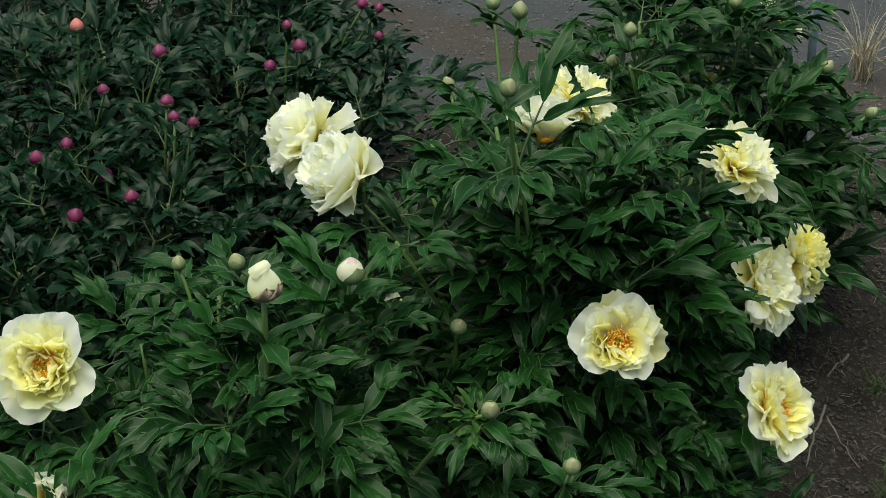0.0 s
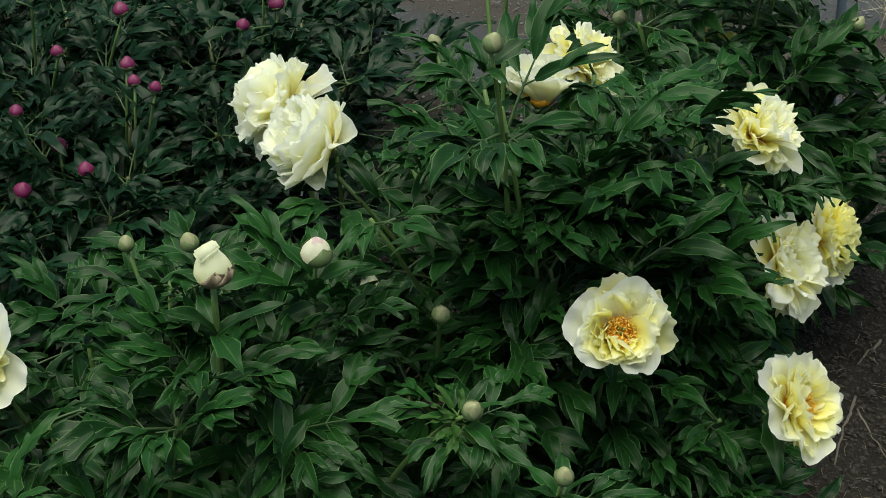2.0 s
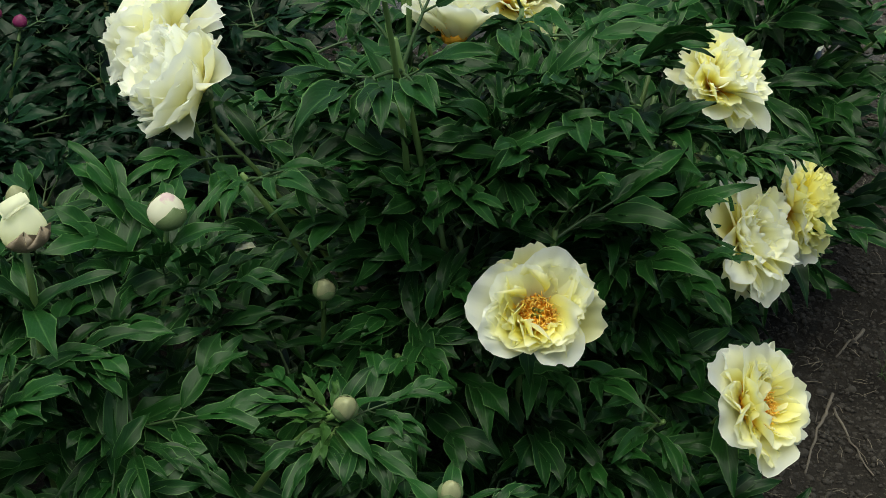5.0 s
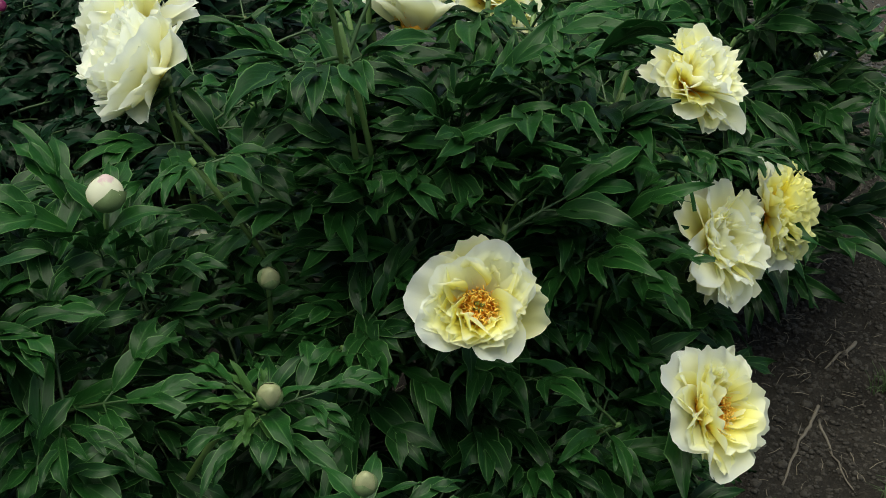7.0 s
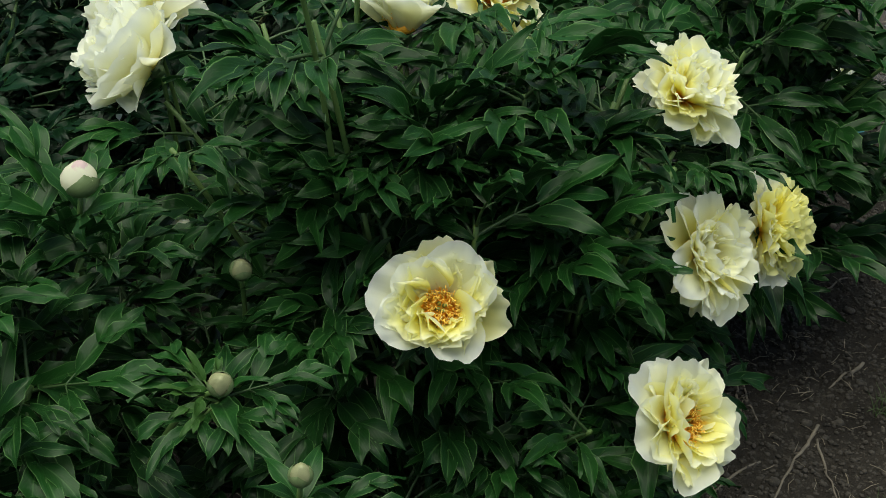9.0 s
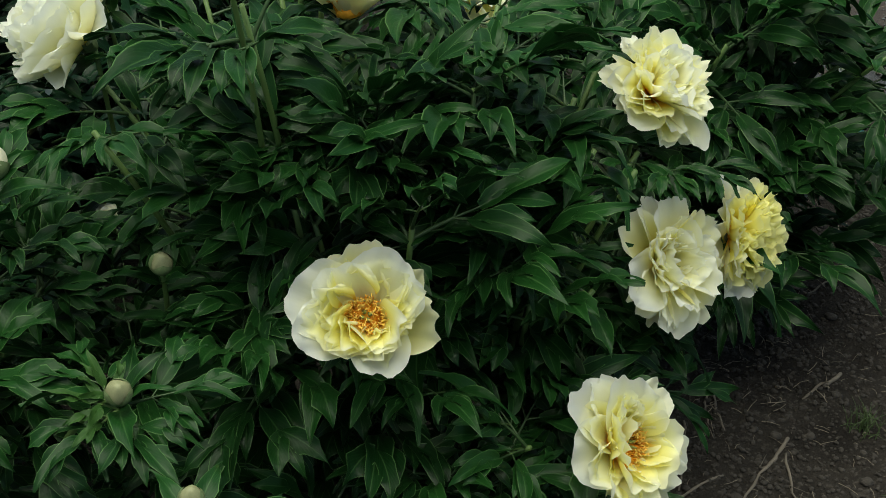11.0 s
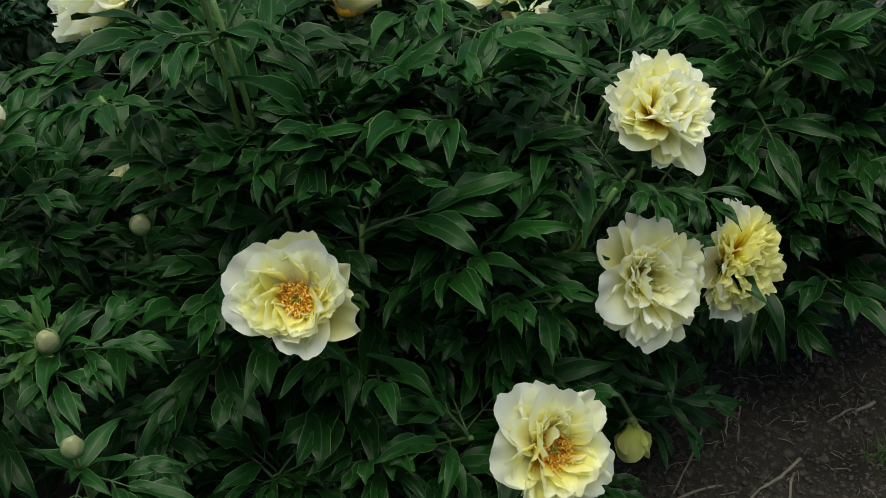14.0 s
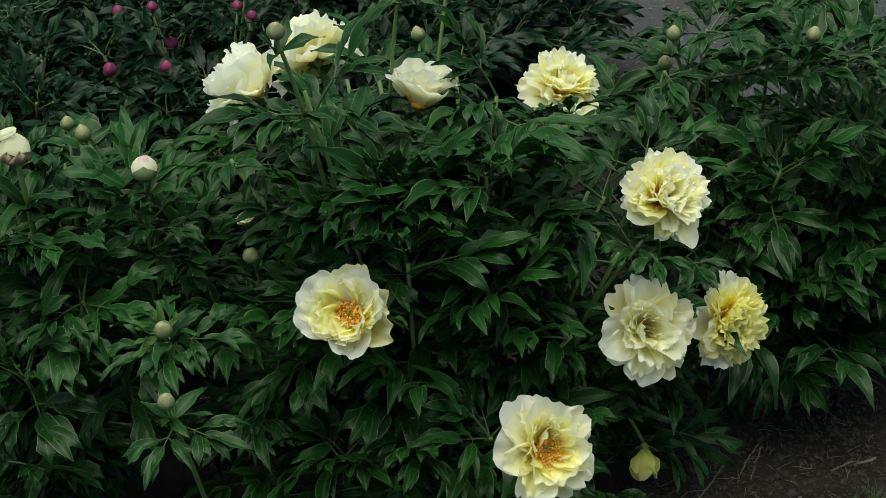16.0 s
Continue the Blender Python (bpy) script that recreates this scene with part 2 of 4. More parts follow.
# ---- leaves ----
def blade(bm, start, heading, pitch, length, width, bend, fold, curl, rng, nv=9, mat=0):
    """One lance-shaped lobe with a keeled midrib and now and then a side tooth, drooping along its length."""
    p, rows, uvs = Vector(start), [], []
    wave, turn = rng.uniform(0, 6.28), rng.uniform(-0.7, 0.7)
    tooth = [(rng.choice((0.0, 0.0, 0.25, 0.42)), rng.uniform(0.38, 0.66)) for _ in range(2)]
    for i in range(nv + 1):
        s = i / nv
        a, e = heading + curl * s, pitch - bend * s ** 1.3
        ahead = Vector((-math.sin(a) * math.cos(e), math.cos(a) * math.cos(e), math.sin(e)))
        level = Vector((math.cos(a), math.sin(a), 0))
        up = level.cross(ahead)
        level, up = level * math.cos(turn * s) + up * math.sin(turn * s), up * math.cos(turn * s) - level * math.sin(turn * s)
        w = width * 2.05 * (s + 0.02) ** 0.66 * max(0.0, 1.0 - s) ** 1.08
        row, uv = [], []
        for u in (-1, -0.5, 0, 0.5, 1):
            ripple = 0.10 * width * math.sin(9 * s + wave + 2 * u) * abs(u)
            lift = fold * abs(u) - 0.22 * u * u * fold
            size, place = tooth[0 if u < 0 else 1]
            grown = size * math.exp(-((s - place) / 0.085) ** 2) * abs(u)
            row.append(p + level * (u * w * 0.5 * (1 + grown)) + up * (lift * w * 0.5 + ripple) + ahead * (grown * 0.11 * length))
            uv.append((0.5 + u / 2, s))
        rows.append(row)
        uvs.append(uv)
        p = p + ahead * (length / nv)
    sheet(bm, rows, uvs, mat)


def leaflet(bm, start, heading, pitch, length, width, rng, lobes):
    """A leaflet cut into one to four lobes."""
    b = rng.uniform(0.5, 1.15)
    blade(bm, start, heading, pitch, length, width, b, rng.uniform(0.25, 0.62), rng.uniform(-0.3, 0.3), rng)
    for k in range(lobes):
        side = -1 if k % 2 else 1
        a = heading + side * rng.uniform(0.34, 0.62)
        off = Vector((-math.sin(heading), math.cos(heading), math.sin(pitch))) * length * rng.uniform(0.08, 0.42)
        blade(bm, Vector(start) + off, a, pitch - rng.uniform(0.0, 0.2), length * rng.uniform(0.48, 0.68), width * rng.uniform(0.62, 0.9),
              b + rng.uniform(-0.3, 0.4), rng.uniform(0.22, 0.6), -side * rng.uniform(0.1, 0.45), rng, 8)


def compound_leaf(seed, length, width, petiole, lobes):
    """A leaf stalk with three cut leaflets: local y runs outwards, z up."""
    rng, bm = random.Random(seed), bmesh.new()
    e0 = 0.25
    end = Vector((0, petiole * 0.97, petiole * 0.22))
    tube(bm, [(0, 0, 0), (0, petiole * 0.5, petiole * 0.14), end, end + Vector((0, length * 0.28, length * 0.03))], [0.0030, 0.0024, 0.0020, 0.0012], 5, 1, False)
    tip = end + Vector((0, length * 0.25, length * 0.03))
    leaflet(bm, tip, rng.uniform(-0.1, 0.1), e0, length, width, rng, lobes)
    for side in (-1, 1):
        a = side * rng.uniform(0.7, 1.05)
        foot = end + Vector((-math.sin(a) * length * 0.14, math.cos(a) * length * 0.14, 0.004))
        tube(bm, [end, foot], [0.0017, 0.0012], 4, 1, False)
        leaflet(bm, foot, a, e0 + rng.uniform(-0.15, 0.15), length * rng.uniform(0.8, 0.95), width * rng.uniform(0.8, 1.0), rng, max(1, lobes - rng.choice((0, 1))))
    return bm


LEAVES = [mesh_of("leaf", compound_leaf(100 + k, 0.120 + 0.011 * (k % 4), 0.042 + 0.004 * (k % 3), 0.046 + 0.008 * (k % 4), (2, 2, 3, 2, 2, 3, 2)[k]), LEAF, LEAFSTALK) for k in range(7)]
YOUNG = [mesh_of("leaf", compound_leaf(200 + k, 0.052, 0.020, 0.022, 1), LEAF_YOUNG, STEM) for k in range(3)]
NARROW = [mesh_of("leaf", compound_leaf(300 + k, 0.112 + 0.008 * (k % 3), 0.042, 0.05 + 0.012 * (k % 3), (1, 0, 1, 1)[k]), LEAF_PINK, LEAFSTALK) for k in range(4)]


def single_blade(seed, length, width, mat):
    bm = bmesh.new()
    rng = random.Random(seed)
    blade(bm, (0, 0, 0), 0, 0.5, length, width, rng.uniform(0.7, 1.2), 0.4, rng.uniform(-0.3, 0.3), rng)
    return mesh_of("leaf", bm, mat)


SINGLES = [single_blade(k, 0.100, 0.036, LEAF) for k in range(4)]
SINGLES_DARK = [single_blade(k + 10, 0.095, 0.030, LEAF_PINK) for k in range(4)]


def local(bush, p):
    return Vector(p) - Vector(bush.location)


CLEAR = []


def clearing(at, axis, radius, reach):
    """Leaves keep out of the room before a bloom, which it has pushed open."""
    CLEAR.append((Vector(at), Vector(axis).normalized(), radius, reach))


def crowded(bush, m):
    for y, x in ((0.06, 0), (0.12, 0), (0.17, 0), (0.21, 0), (0.08, -0.06), (0.08, 0.06), (0.10, -0.11), (0.10, 0.11), (0.17, -0.05), (0.17, 0.05)):
        p = m @ Vector((x, y, 0.01)) + Vector(bush.location)
        for at, axis, radius, reach in CLEAR:
            d = p - at
            if d.dot(axis) < -0.05:
                continue
            if (d - axis * min(reach, max(0.0, d.dot(axis)))).length < radius:
                return True
    return False


def leaf_at(parent, me, at, azimuth, rise, roll, size, free=False):
    m = pose(*at, 0, 0, azimuth) @ pose(0, 0, 0, rise, roll, 0) @ Matrix.Scale(size, 4)
    return None if not free and crowded(parent, m) else put("leaf", me, parent, m)


def stem_path(foot, top, sag, rng):
    foot, top = Vector(foot), Vector(top)
    knee = foot.lerp(top, 0.45) + Vector((rng.uniform(-0.02, 0.02), rng.uniform(-0.02, 0.02), sag))
    out = []
    for i in range(9):
        s = i / 8
        out.append(foot * (1 - s) ** 2 + knee * 2 * s * (1 - s) + top * s * s)
    return out


def along(path, s):
    x = s * (len(path) - 1)
    i = min(int(x), len(path) - 2)
    return path[i].lerp(path[i + 1], x - i)


def shoot(bush, foot, top, rng, meshes, leaves=7, low=0.42, size=1.0, thick=0.0045, mat=STEM, crown=4):
    """A stem with alternate leaves that crowd into a rosette near its top. Places are in the bush's own space."""
    path = stem_path(foot, top, 0.10, rng)
    bm = bmesh.new()
    tube(bm, path, [thick * (1.25 - 0.5 * i / 8) for i in range(9)], 6)
    part("stem", bm, mat, bush)
    a = rng.uniform(0, 360)
    total = leaves + crown
    for k in range(total):
        a += 137.5 + rng.uniform(-22, 22)
        if k < leaves:
            s = low + (0.94 - low) * (k + rng.uniform(-0.3, 0.3)) / max(1, leaves - 1)
            rise = rng.uniform(-5, 30)
        else:
            s = rng.uniform(0.93, 1.0)
            rise = rng.uniform(2, 50)
        s = min(1.0, max(0.2, s))
        leaf_at(bush, rng.choice(meshes), along(path, s), a, rise, rng.uniform(-22, 22), size * rng.uniform(0.8, 1.12) * (0.9 if k >= leaves else 1.0))
    return path


def joined_leaves(bush, items, label):
    """Many leaves in one mesh: items of (mesh, pose)."""
    cache, co, faces, uv, mats, mat_ids, count = {}, [], [], [], [], [], 0
    for me, m in items:
        if me not in cache:
            v = np.empty(len(me.vertices) * 3)
            me.vertices.foreach_get("co", v)
            u = np.empty(len(me.loops) * 2)
            me.uv_layers[0].data.foreach_get("uv", u)
            cache[me] = (v.reshape(-1, 3), [tuple(p.vertices) for p in me.polygons], u, [p.material_index for p in me.polygons])
        v, f, u, ids = cache[me]
        a = np.array(m)
        co.append(v @ a[:3, :3].T + a[:3, 3])
        faces.extend(tuple(i + count for i in p) for p in f)
        uv.append(u)
        mat_ids.extend(ids)
        count += len(v)
    out = bpy.data.meshes.new("inner_foliage")
    out.from_pydata(np.concatenate(co).tolist(), [], faces)
    out.uv_layers.new(name="UVMap").data.foreach_set("uv", np.concatenate(uv))
    out.polygons.foreach_set("material_index", mat_ids)
    out.polygons.foreach_set("use_smooth", [True] * len(faces))
    for m in items[0][0].materials:
        out.materials.append(m)
    return tagged(put("inner_foliage", out, bush), label, kind="stuff")


def crowd(bush, tops, count, seed, meshes, low, high, size=1.0):
    """The lower and inner leaves, hung below the bush's own outline."""
    rng, items = random.Random(seed), []
    pts = [local(bush, t) for t in tops]
    for _ in range(count):
        t = rng.choice(pts)
        r, a = rng.uniform(0.0, 0.13), rng.uniform(0, 6.28)
        h = rng.uniform(low, high)
        x, y = t.x * (0.55 + 0.45 * h) + r * math.cos(a), t.y * (0.55 + 0.45 * h) + r * math.sin(a)
        out = math.degrees(math.atan2(y, x)) - 90 + rng.uniform(-75, 75)
        m = pose(x, y, t.z * h, 0, 0, out) @ pose(0, 0, 0, rng.uniform(-25, 30), rng.uniform(-30, 30), 0) @ Matrix.Scale(size * rng.uniform(0.75, 1.1), 4)
        if not crowded(bush, m):
            items.append((rng.choice(meshes), m))
    joined_leaves(bush, items, "lower and inner leaves of the bush")


# ---- flowers ----
def petal_mesh(seed, wide, cup, curl, ruffle, notch, mat, teeth=0.018):
    """A petal of unit length: foot at the origin, growing along y, its inner face towards z."""
    rng, bm = random.Random(seed), bmesh.new()
    ph = [rng.uniform(0, 6.28) for _ in range(6)]
    lobes = rng.uniform(3.4, 5.2) if teeth < 0.03 else rng.uniform(5.0, 8.0)
    nv, nu, rows, uvs = 12, 23, [], []
    y, z, e = 0.0, 0.0, 0.0
    for i in range(nv + 1):
        v = i / nv
        row, uv = [], []
        f = 0.16 + 0.84 * math.sin(math.pi / 2 * min(1.0, v / 0.70)) ** 1.1
        e = curl[0] * (1 - v) + curl[1] * v
        for j in range(nu):
            u = math.sin(math.pi / 2 * (-1 + 2 * j / (nu - 1)))
            # the rim is a rounded arch with shallow scallops
            arch = 0.36 * (1 - math.sqrt(max(0.0, 1 - 0.97 * u * u)))
            scallop = teeth * (1 - abs(math.sin(lobes * u + ph[2]))) ** 1.5 + 0.5 * teeth * (1 - abs(math.sin(2.3 * lobes * u + ph[5])))
            back = arch * v * v + notch * math.exp(-((u - 0.25 * math.sin(ph[0])) / 0.13) ** 2) * v ** 5
            back += (0.03 * math.sin(3.5 * u + ph[1]) + scallop) * v ** 5
            rr = ruffle * v * v * (math.sin(3.2 * u + ph[3]) * 0.75 + math.sin(9.5 * u + ph[4]) * (0.40 if teeth < 0.03 else 0.62) * v * v) * (0.35 + 0.65 * abs(u))
            x = u * wide * 0.5 * f
            h = cup * (u * u) * f * 0.5 + rr + 0.016 * math.sin(7 * u + ph[1]) * v * math.sin(2.6 * v)
            yy, zz = y - back * math.cos(e), z - back * math.sin(e)
            row.append((x * (1 - 0.25 * cup * abs(u)), yy - h * math.sin(e), zz + h * math.cos(e)))
            uv.append((0.5 + u / 2, v))
        rows.append(row)
        uvs.append(uv)
        y, z = y + math.cos(e) / nv, z + math.sin(e) / nv
    sheet(bm, rows, uvs)
    return mesh_of("petal", bm, mat)


GUARD = [petal_mesh(k, 0.80 + 0.10 * (k % 3), 0.34 + 0.06 * (k % 2), (0.50, 0.10 - 0.22 * (k % 3)), 0.11, 0.09 * (k % 2), PETAL_GUARD, 0.024) for k in range(5)]
INNER = [petal_mesh(20 + k, 0.64 + 0.09 * (k % 3), 0.50, (0.05, 0.38 - 0.30 * (k % 3)), 0.13, 0.10, PETAL, 0.075) for k in range(7)]
BROAD = [petal_mesh(90 + k, 0.84 + 0.10 * (k % 3), 0.56, (0.02, 0.55 - 0.25 * (k % 3)), 0.15, 0.10, PETAL, 0.050) for k in range(6)]
CREAM = [petal_mesh(110 + k, 0.74 + 0.10 * (k % 3), 0.46, (0.02, 0.55 - 0.24 * (k % 3)), 0.13, 0.09, PETAL_GUARD, 0.07) for k in range(6)]
HEART = [petal_mesh(40 + k, 0.52 + 0.1 * (k % 2), 0.60, (0.05, 0.50 - 0.35 * (k % 3)), 0.17, 0.12, PETAL, 0.08) for k in range(5)]
INNER_DEEP = [petal_mesh(60 + k, 0.56 + 0.08 * (k % 3), 0.45, (0.05, 0.40 - 0.3 * (k % 3)), 0.15, 0.12, PETAL_DEEP, 0.08) for k in range(6)]


def stamen_mesh(seed, count=170):
    rng, bm = random.Random(seed), bmesh.new()
    tube(bm, [(0, 0, -0.1), (0, 0, 0.03), (0, 0, 0.08)], [0.18, 0.21, 0.10], 10, 0)
    for k in range(count):
        a, r = rng.uniform(0, 6.28), 0.06 + 0.18 * math.sqrt(rng.random())
        h = rng.uniform(0.12, 0.27)
        lean, side = rng.uniform(-0.06, 0.08), rng.uniform(-0.05, 0.05)
        c, s = math.cos(a), math.sin(a)
        tip = Vector(((r + lean) * c - side * s, (r + lean) * s + side * c, h))
        mid = tip.lerp(Vector((r * c, r * s, 0.04)), 0.5) + Vector((rng.uniform(-0.03, 0.03), rng.uniform(-0.03, 0.03), 0.02))
        tube(bm, [(r * 0.8 * c, r * 0.8 * s, 0.0), mid, tip], [0.008, 0.0065, 0.005], 3, 0, False)
        d = Vector((rng.uniform(-1, 1), rng.uniform(-1, 1), rng.uniform(0.0, 0.7))).normalized() * 0.028
        tube(bm, [tip - d, tip + d], [0.0085, 0.006], 4, 1)
    return mesh_of("flower_centre", bm, STAMEN, ANTHER)


STAMENS = [stamen_mesh(1), stamen_mesh(2)]


def carpel_mesh():
    bm = bmesh.new()
    for k in range(4):
        a = k * 1.57 + 0.4
        c, s = math.cos(a), math.sin(a)
        tube(bm, [(0.03 * c, 0.03 * s, 0), (0.055 * c, 0.055 * s, 0.10), (0.045 * c, 0.045 * s, 0.19), (0.065 * c, 0.065 * s, 0.25)], [0.03, 0.033, 0.02, 0.006], 7)
    return mesh_of("carpel", bm, CARPEL)


def calyx_mesh():
    """The green cup under the petals, with five pointed sepals."""
    bm, rng = bmesh.new(), random.Random(5)
    tube(bm, [(0, 0, -0.16), (0, 0, -0.10), (0, 0, -0.03), (0, 0, 0.03)], [0.04, 0.10, 0.15, 0.13], 10)
    for k in range(5):
        a = k * 1.2566
        blade(bm, (-math.sin(a) * 0.10, math.cos(a) * 0.10, -0.08), a, 0.35, 0.34, 0.20, -0.6, 0.3, 0.1, rng, 5)
    return mesh_of("flower", bm, SEPAL)


CARPELS, CALYX = carpel_mesh(), calyx_mesh()
GLOBE = [petal_mesh(130 + k, 0.98 + 0.12 * (k % 3), 0.42, (0.05, 0.85 + 0.20 * (k % 2)), 0.06, 0.05, PETAL_GUARD, 0.030) for k in range(6)]
FRINGE = [petal_mesh(160 + k, 0.48 + 0.08 * (k % 3), 0.42, (0.05, 0.40 - 0.25 * (k % 3)), 0.12, 0.12, (PETAL, PETAL_GUARD)[k % 2], 0.085) for k in range(6)]
STRAP = [petal_mesh(180 + k, 0.60 + 0.08 * (k % 3), 0.40, (0.12, 0.30 - 0.26 * (k % 3)), 0.075, 0.11, (PETAL, PETAL_GUARD)[k % 2], 0.040) for k in range(8)]
LIME = [petal_mesh(200 + k, 1.05, 0.55, (0.10, 1.05), 0.05, 0.06, PETAL_LIME, 0.020) for k in range(3)]
TONGUE = [petal_mesh(150 + k, 0.44, 0.36, (0.25, -0.15), 0.06, 0.0, PETAL_GUARD, 0.018) for k in range(2)]
# rings of petals: count, tilt above the flower's plane, size, foot's distance from the axis, height of foot, meshes
OPEN = [(6, 30, 0.92, 0.08, 0.02, BROAD), (8, 46, 0.90, 0.12, 0.03, BROAD), (9, 60, 0.78, 0.18, 0.05, INNER), (8, 64, 0.50, 0.27, 0.06, HEART)]
LOOSE = [(6, 2, 1.04, 0.06, 0.00, STRAP), (7, 14, 1.02, 0.06, 0.02, STRAP), (8, 28, 0.98, 0.07, 0.03, STRAP), (8, 42, 0.88, 0.09, 0.05, CREAM), (7, 56, 0.70, 0.12, 0.05, CREAM), (5, 66, 0.46, 0.14, 0.06, CREAM)]
WIDE = [(8, 12, 0.98, 0.06, 0.02, STRAP), (9, 26, 0.95, 0.08, 0.03, STRAP), (9, 42, 0.86, 0.12, 0.05, BROAD), (9, 56, 0.68, 0.18, 0.05, INNER), (7, 60, 0.46, 0.25, 0.06, HEART)]
DOME = [(7, -14, 1.02, 0.06, 0.00, CREAM), (9, 2, 1.03, 0.06, 0.03, CREAM), (10, 18, 1.02, 0.08, 0.05, CREAM), (11, 34, 1.00, 0.08, 0.07, GLOBE), (10, 52, 0.98, 0.09, 0.08, GLOBE), (8, 70, 0.92, 0.07, 0.09, CREAM)]
RAGGED = [(7, -8, 1.00, 0.06, 0.00, STRAP), (9, 8, 1.02, 0.06, 0.02, STRAP), (11, 24, 1.00, 0.07, 0.04, STRAP), (12, 40, 0.97, 0.08, 0.05, FRINGE), (11, 56, 0.92, 0.09, 0.06, STRAP), (8, 72, 0.84, 0.08, 0.07, FRINGE)]
DEEP = [(5, 0, 1.00, 0.06, 0.00, CREAM), (10, 14, 0.96, 0.07, 0.03, INNER), (12, 30, 0.94, 0.08, 0.05, INNER_DEEP), (12, 46, 0.90, 0.09, 0.06, INNER_DEEP), (10, 62, 0.84, 0.09, 0.07, INNER_DEEP), (7, 76, 0.76, 0.07, 0.08, INNER_DEEP)]
SHUT = [(3, 52, 1.00, 0.10, 0.00, LIME), (3, 58, 0.97, 0.08, 0.02, LIME), (3, 66, 0.92, 0.06, 0.03, LIME)]
CUP = [(7, 42, 1.00, 0.07, 0.00, GUARD), (7, 52, 0.96, 0.07, 0.02, GUARD), (9, 58, 0.90, 0.08, 0.03, CREAM), (8, 68, 0.76, 0.09, 0.04, INNER)]
BALL = [(5, -12, 0.98, 0.06, 0.00, GUARD), (6, 4, 1.06, 0.06, 0.03, GLOBE), (7, 18, 1.10, 0.08, 0.05, GLOBE), (8, 32, 1.12, 0.08, 0.07, GLOBE), (8, 46, 1.12, 0.09, 0.08, CREAM), (7, 62, 1.08, 0.08, 0.09, CREAM), (5, 76, 1.02, 0.06, 0.10, CREAM)]


def flower(bush, at, axis, radius, rings, seed, label, centre=True, sink=0.3, gap=None, guards=(), nod=0.0):
    """A flower of single petals on a green cup. Guard petals: angle from upright, tilt, length, meshes. In one that nods the lower petals stand up."""
    rng = random.Random(seed)
    base = put("flower", CALYX, bush, face(Vector(at) - Vector(axis).normalized() * radius * sink, axis, radius), label)
    for count, tilt, size, out, up, meshes in rings:
        first = rng.uniform(0, 360)
        for k in range(count):
            a = first + 360 * k / count + rng.uniform(-9, 9)
            if gap and tilt > 30 and abs((a - gap[0] + 180) % 360 - 180) < gap[1]:
                continue
            s = size * rng.uniform(0.84, 1.06)
            lean = tilt + rng.uniform(-11, 11) - nod * math.cos(math.radians(a))
            m = pose(0, 0, up, 0, 0, a) @ pose(0, out, 0, lean, rng.uniform(-14, 14), rng.uniform(-10, 10)) @ Matrix.Diagonal((s * rng.uniform(0.9, 1.1), s, s, 1))
            put("petal", rng.choice(meshes), base, m)
    for a, tilt, s, meshes in guards:
        m = pose(0, 0, 0, 0, 0, a) @ pose(0, 0.06, 0.02, tilt, rng.uniform(-10, 10), rng.uniform(-6, 6)) @ Matrix.Scale(s, 4)
        put("petal", rng.choice(meshes), base, m)
    if centre is True:
        put("flower_centre", STAMENS[seed % 2], base, pose(0, 0, 0.17), "orange stamens with yellow tips")
    if centre:
        put("carpel", CARPELS, base, pose(0, 0, 0.15), "pale green seed carpels")
    return base


def bud_profile(t):
    return math.sin(math.pi * min(1.0, 0.06 + t * 0.94)) ** 0.74 * (1.0 - 0.16 * t)


def bud_mesh(seed, mat, tall=1.12):
    """A closed bud of overlapping scales, of unit radius, on its stem's end."""
    bm, rows, n = bmesh.new(), [], 18
    for i in range(14):
        t = i / 13
        r, z = bud_profile(t), -0.95 + tall * 1.95 * t
        # shallow folds where the wrapped petals overlap wind up to the tip
        row = []
        for k in range(n + 1):
            a = 2 * math.pi * k / n
            fold = 1 + 0.05 * math.sin(3 * a + seed) + 0.05 * t * math.sin(5 * a + 4 * t + seed)
            row.append((r * fold * math.cos(a + 0.35 * t), r * fold * math.sin(a + 0.35 * t), z))
        rows.append(row)
    sheet(bm, rows, [[(k / n, i / 13) for k in range(n + 1)] for i in range(14)])
    bmesh.ops.remove_doubles(bm, verts=bm.verts, dist=1e-4)
    return mesh_of("bud", bm, mat)


def scale_mesh(seed, reach, mat, tall=1.05, ragged=0.0):
    """A sepal that hugs a bud of unit radius from below; a withered one is torn and crumpled."""
    rng = random.Random(seed)
    bm, rows, uvs = bmesh.new(), [], []
    torn = [1.0 - ragged * rng.random() for _ in range(7)]
    for i in range(8):
        t = i / 7
        half = 1.15 * math.sin(math.pi * (0.25 + 0.75 * t) ** 1.1) ** 0.7 + 0.02
        row, uv = [], []
        for j in range(7):
            u = -1 + j / 3
            at = 0.03 + reach / 2.4 * t * torn[j]
            r = (1.0 + ragged * rng.uniform(-0.02, 0.10)) * bud_profile(at) * (1.07 + 0.04 * (1 - u * u)) + 0.02
            row.append((r * math.sin(u * half), r * math.cos(u * half), -0.97 + tall * 1.95 * at))
            uv.append((j / 6, t))
        rows.append(row)
        uvs.append(uv)
    sheet(bm, rows, uvs)
    return mesh_of("sepal", bm, mat)


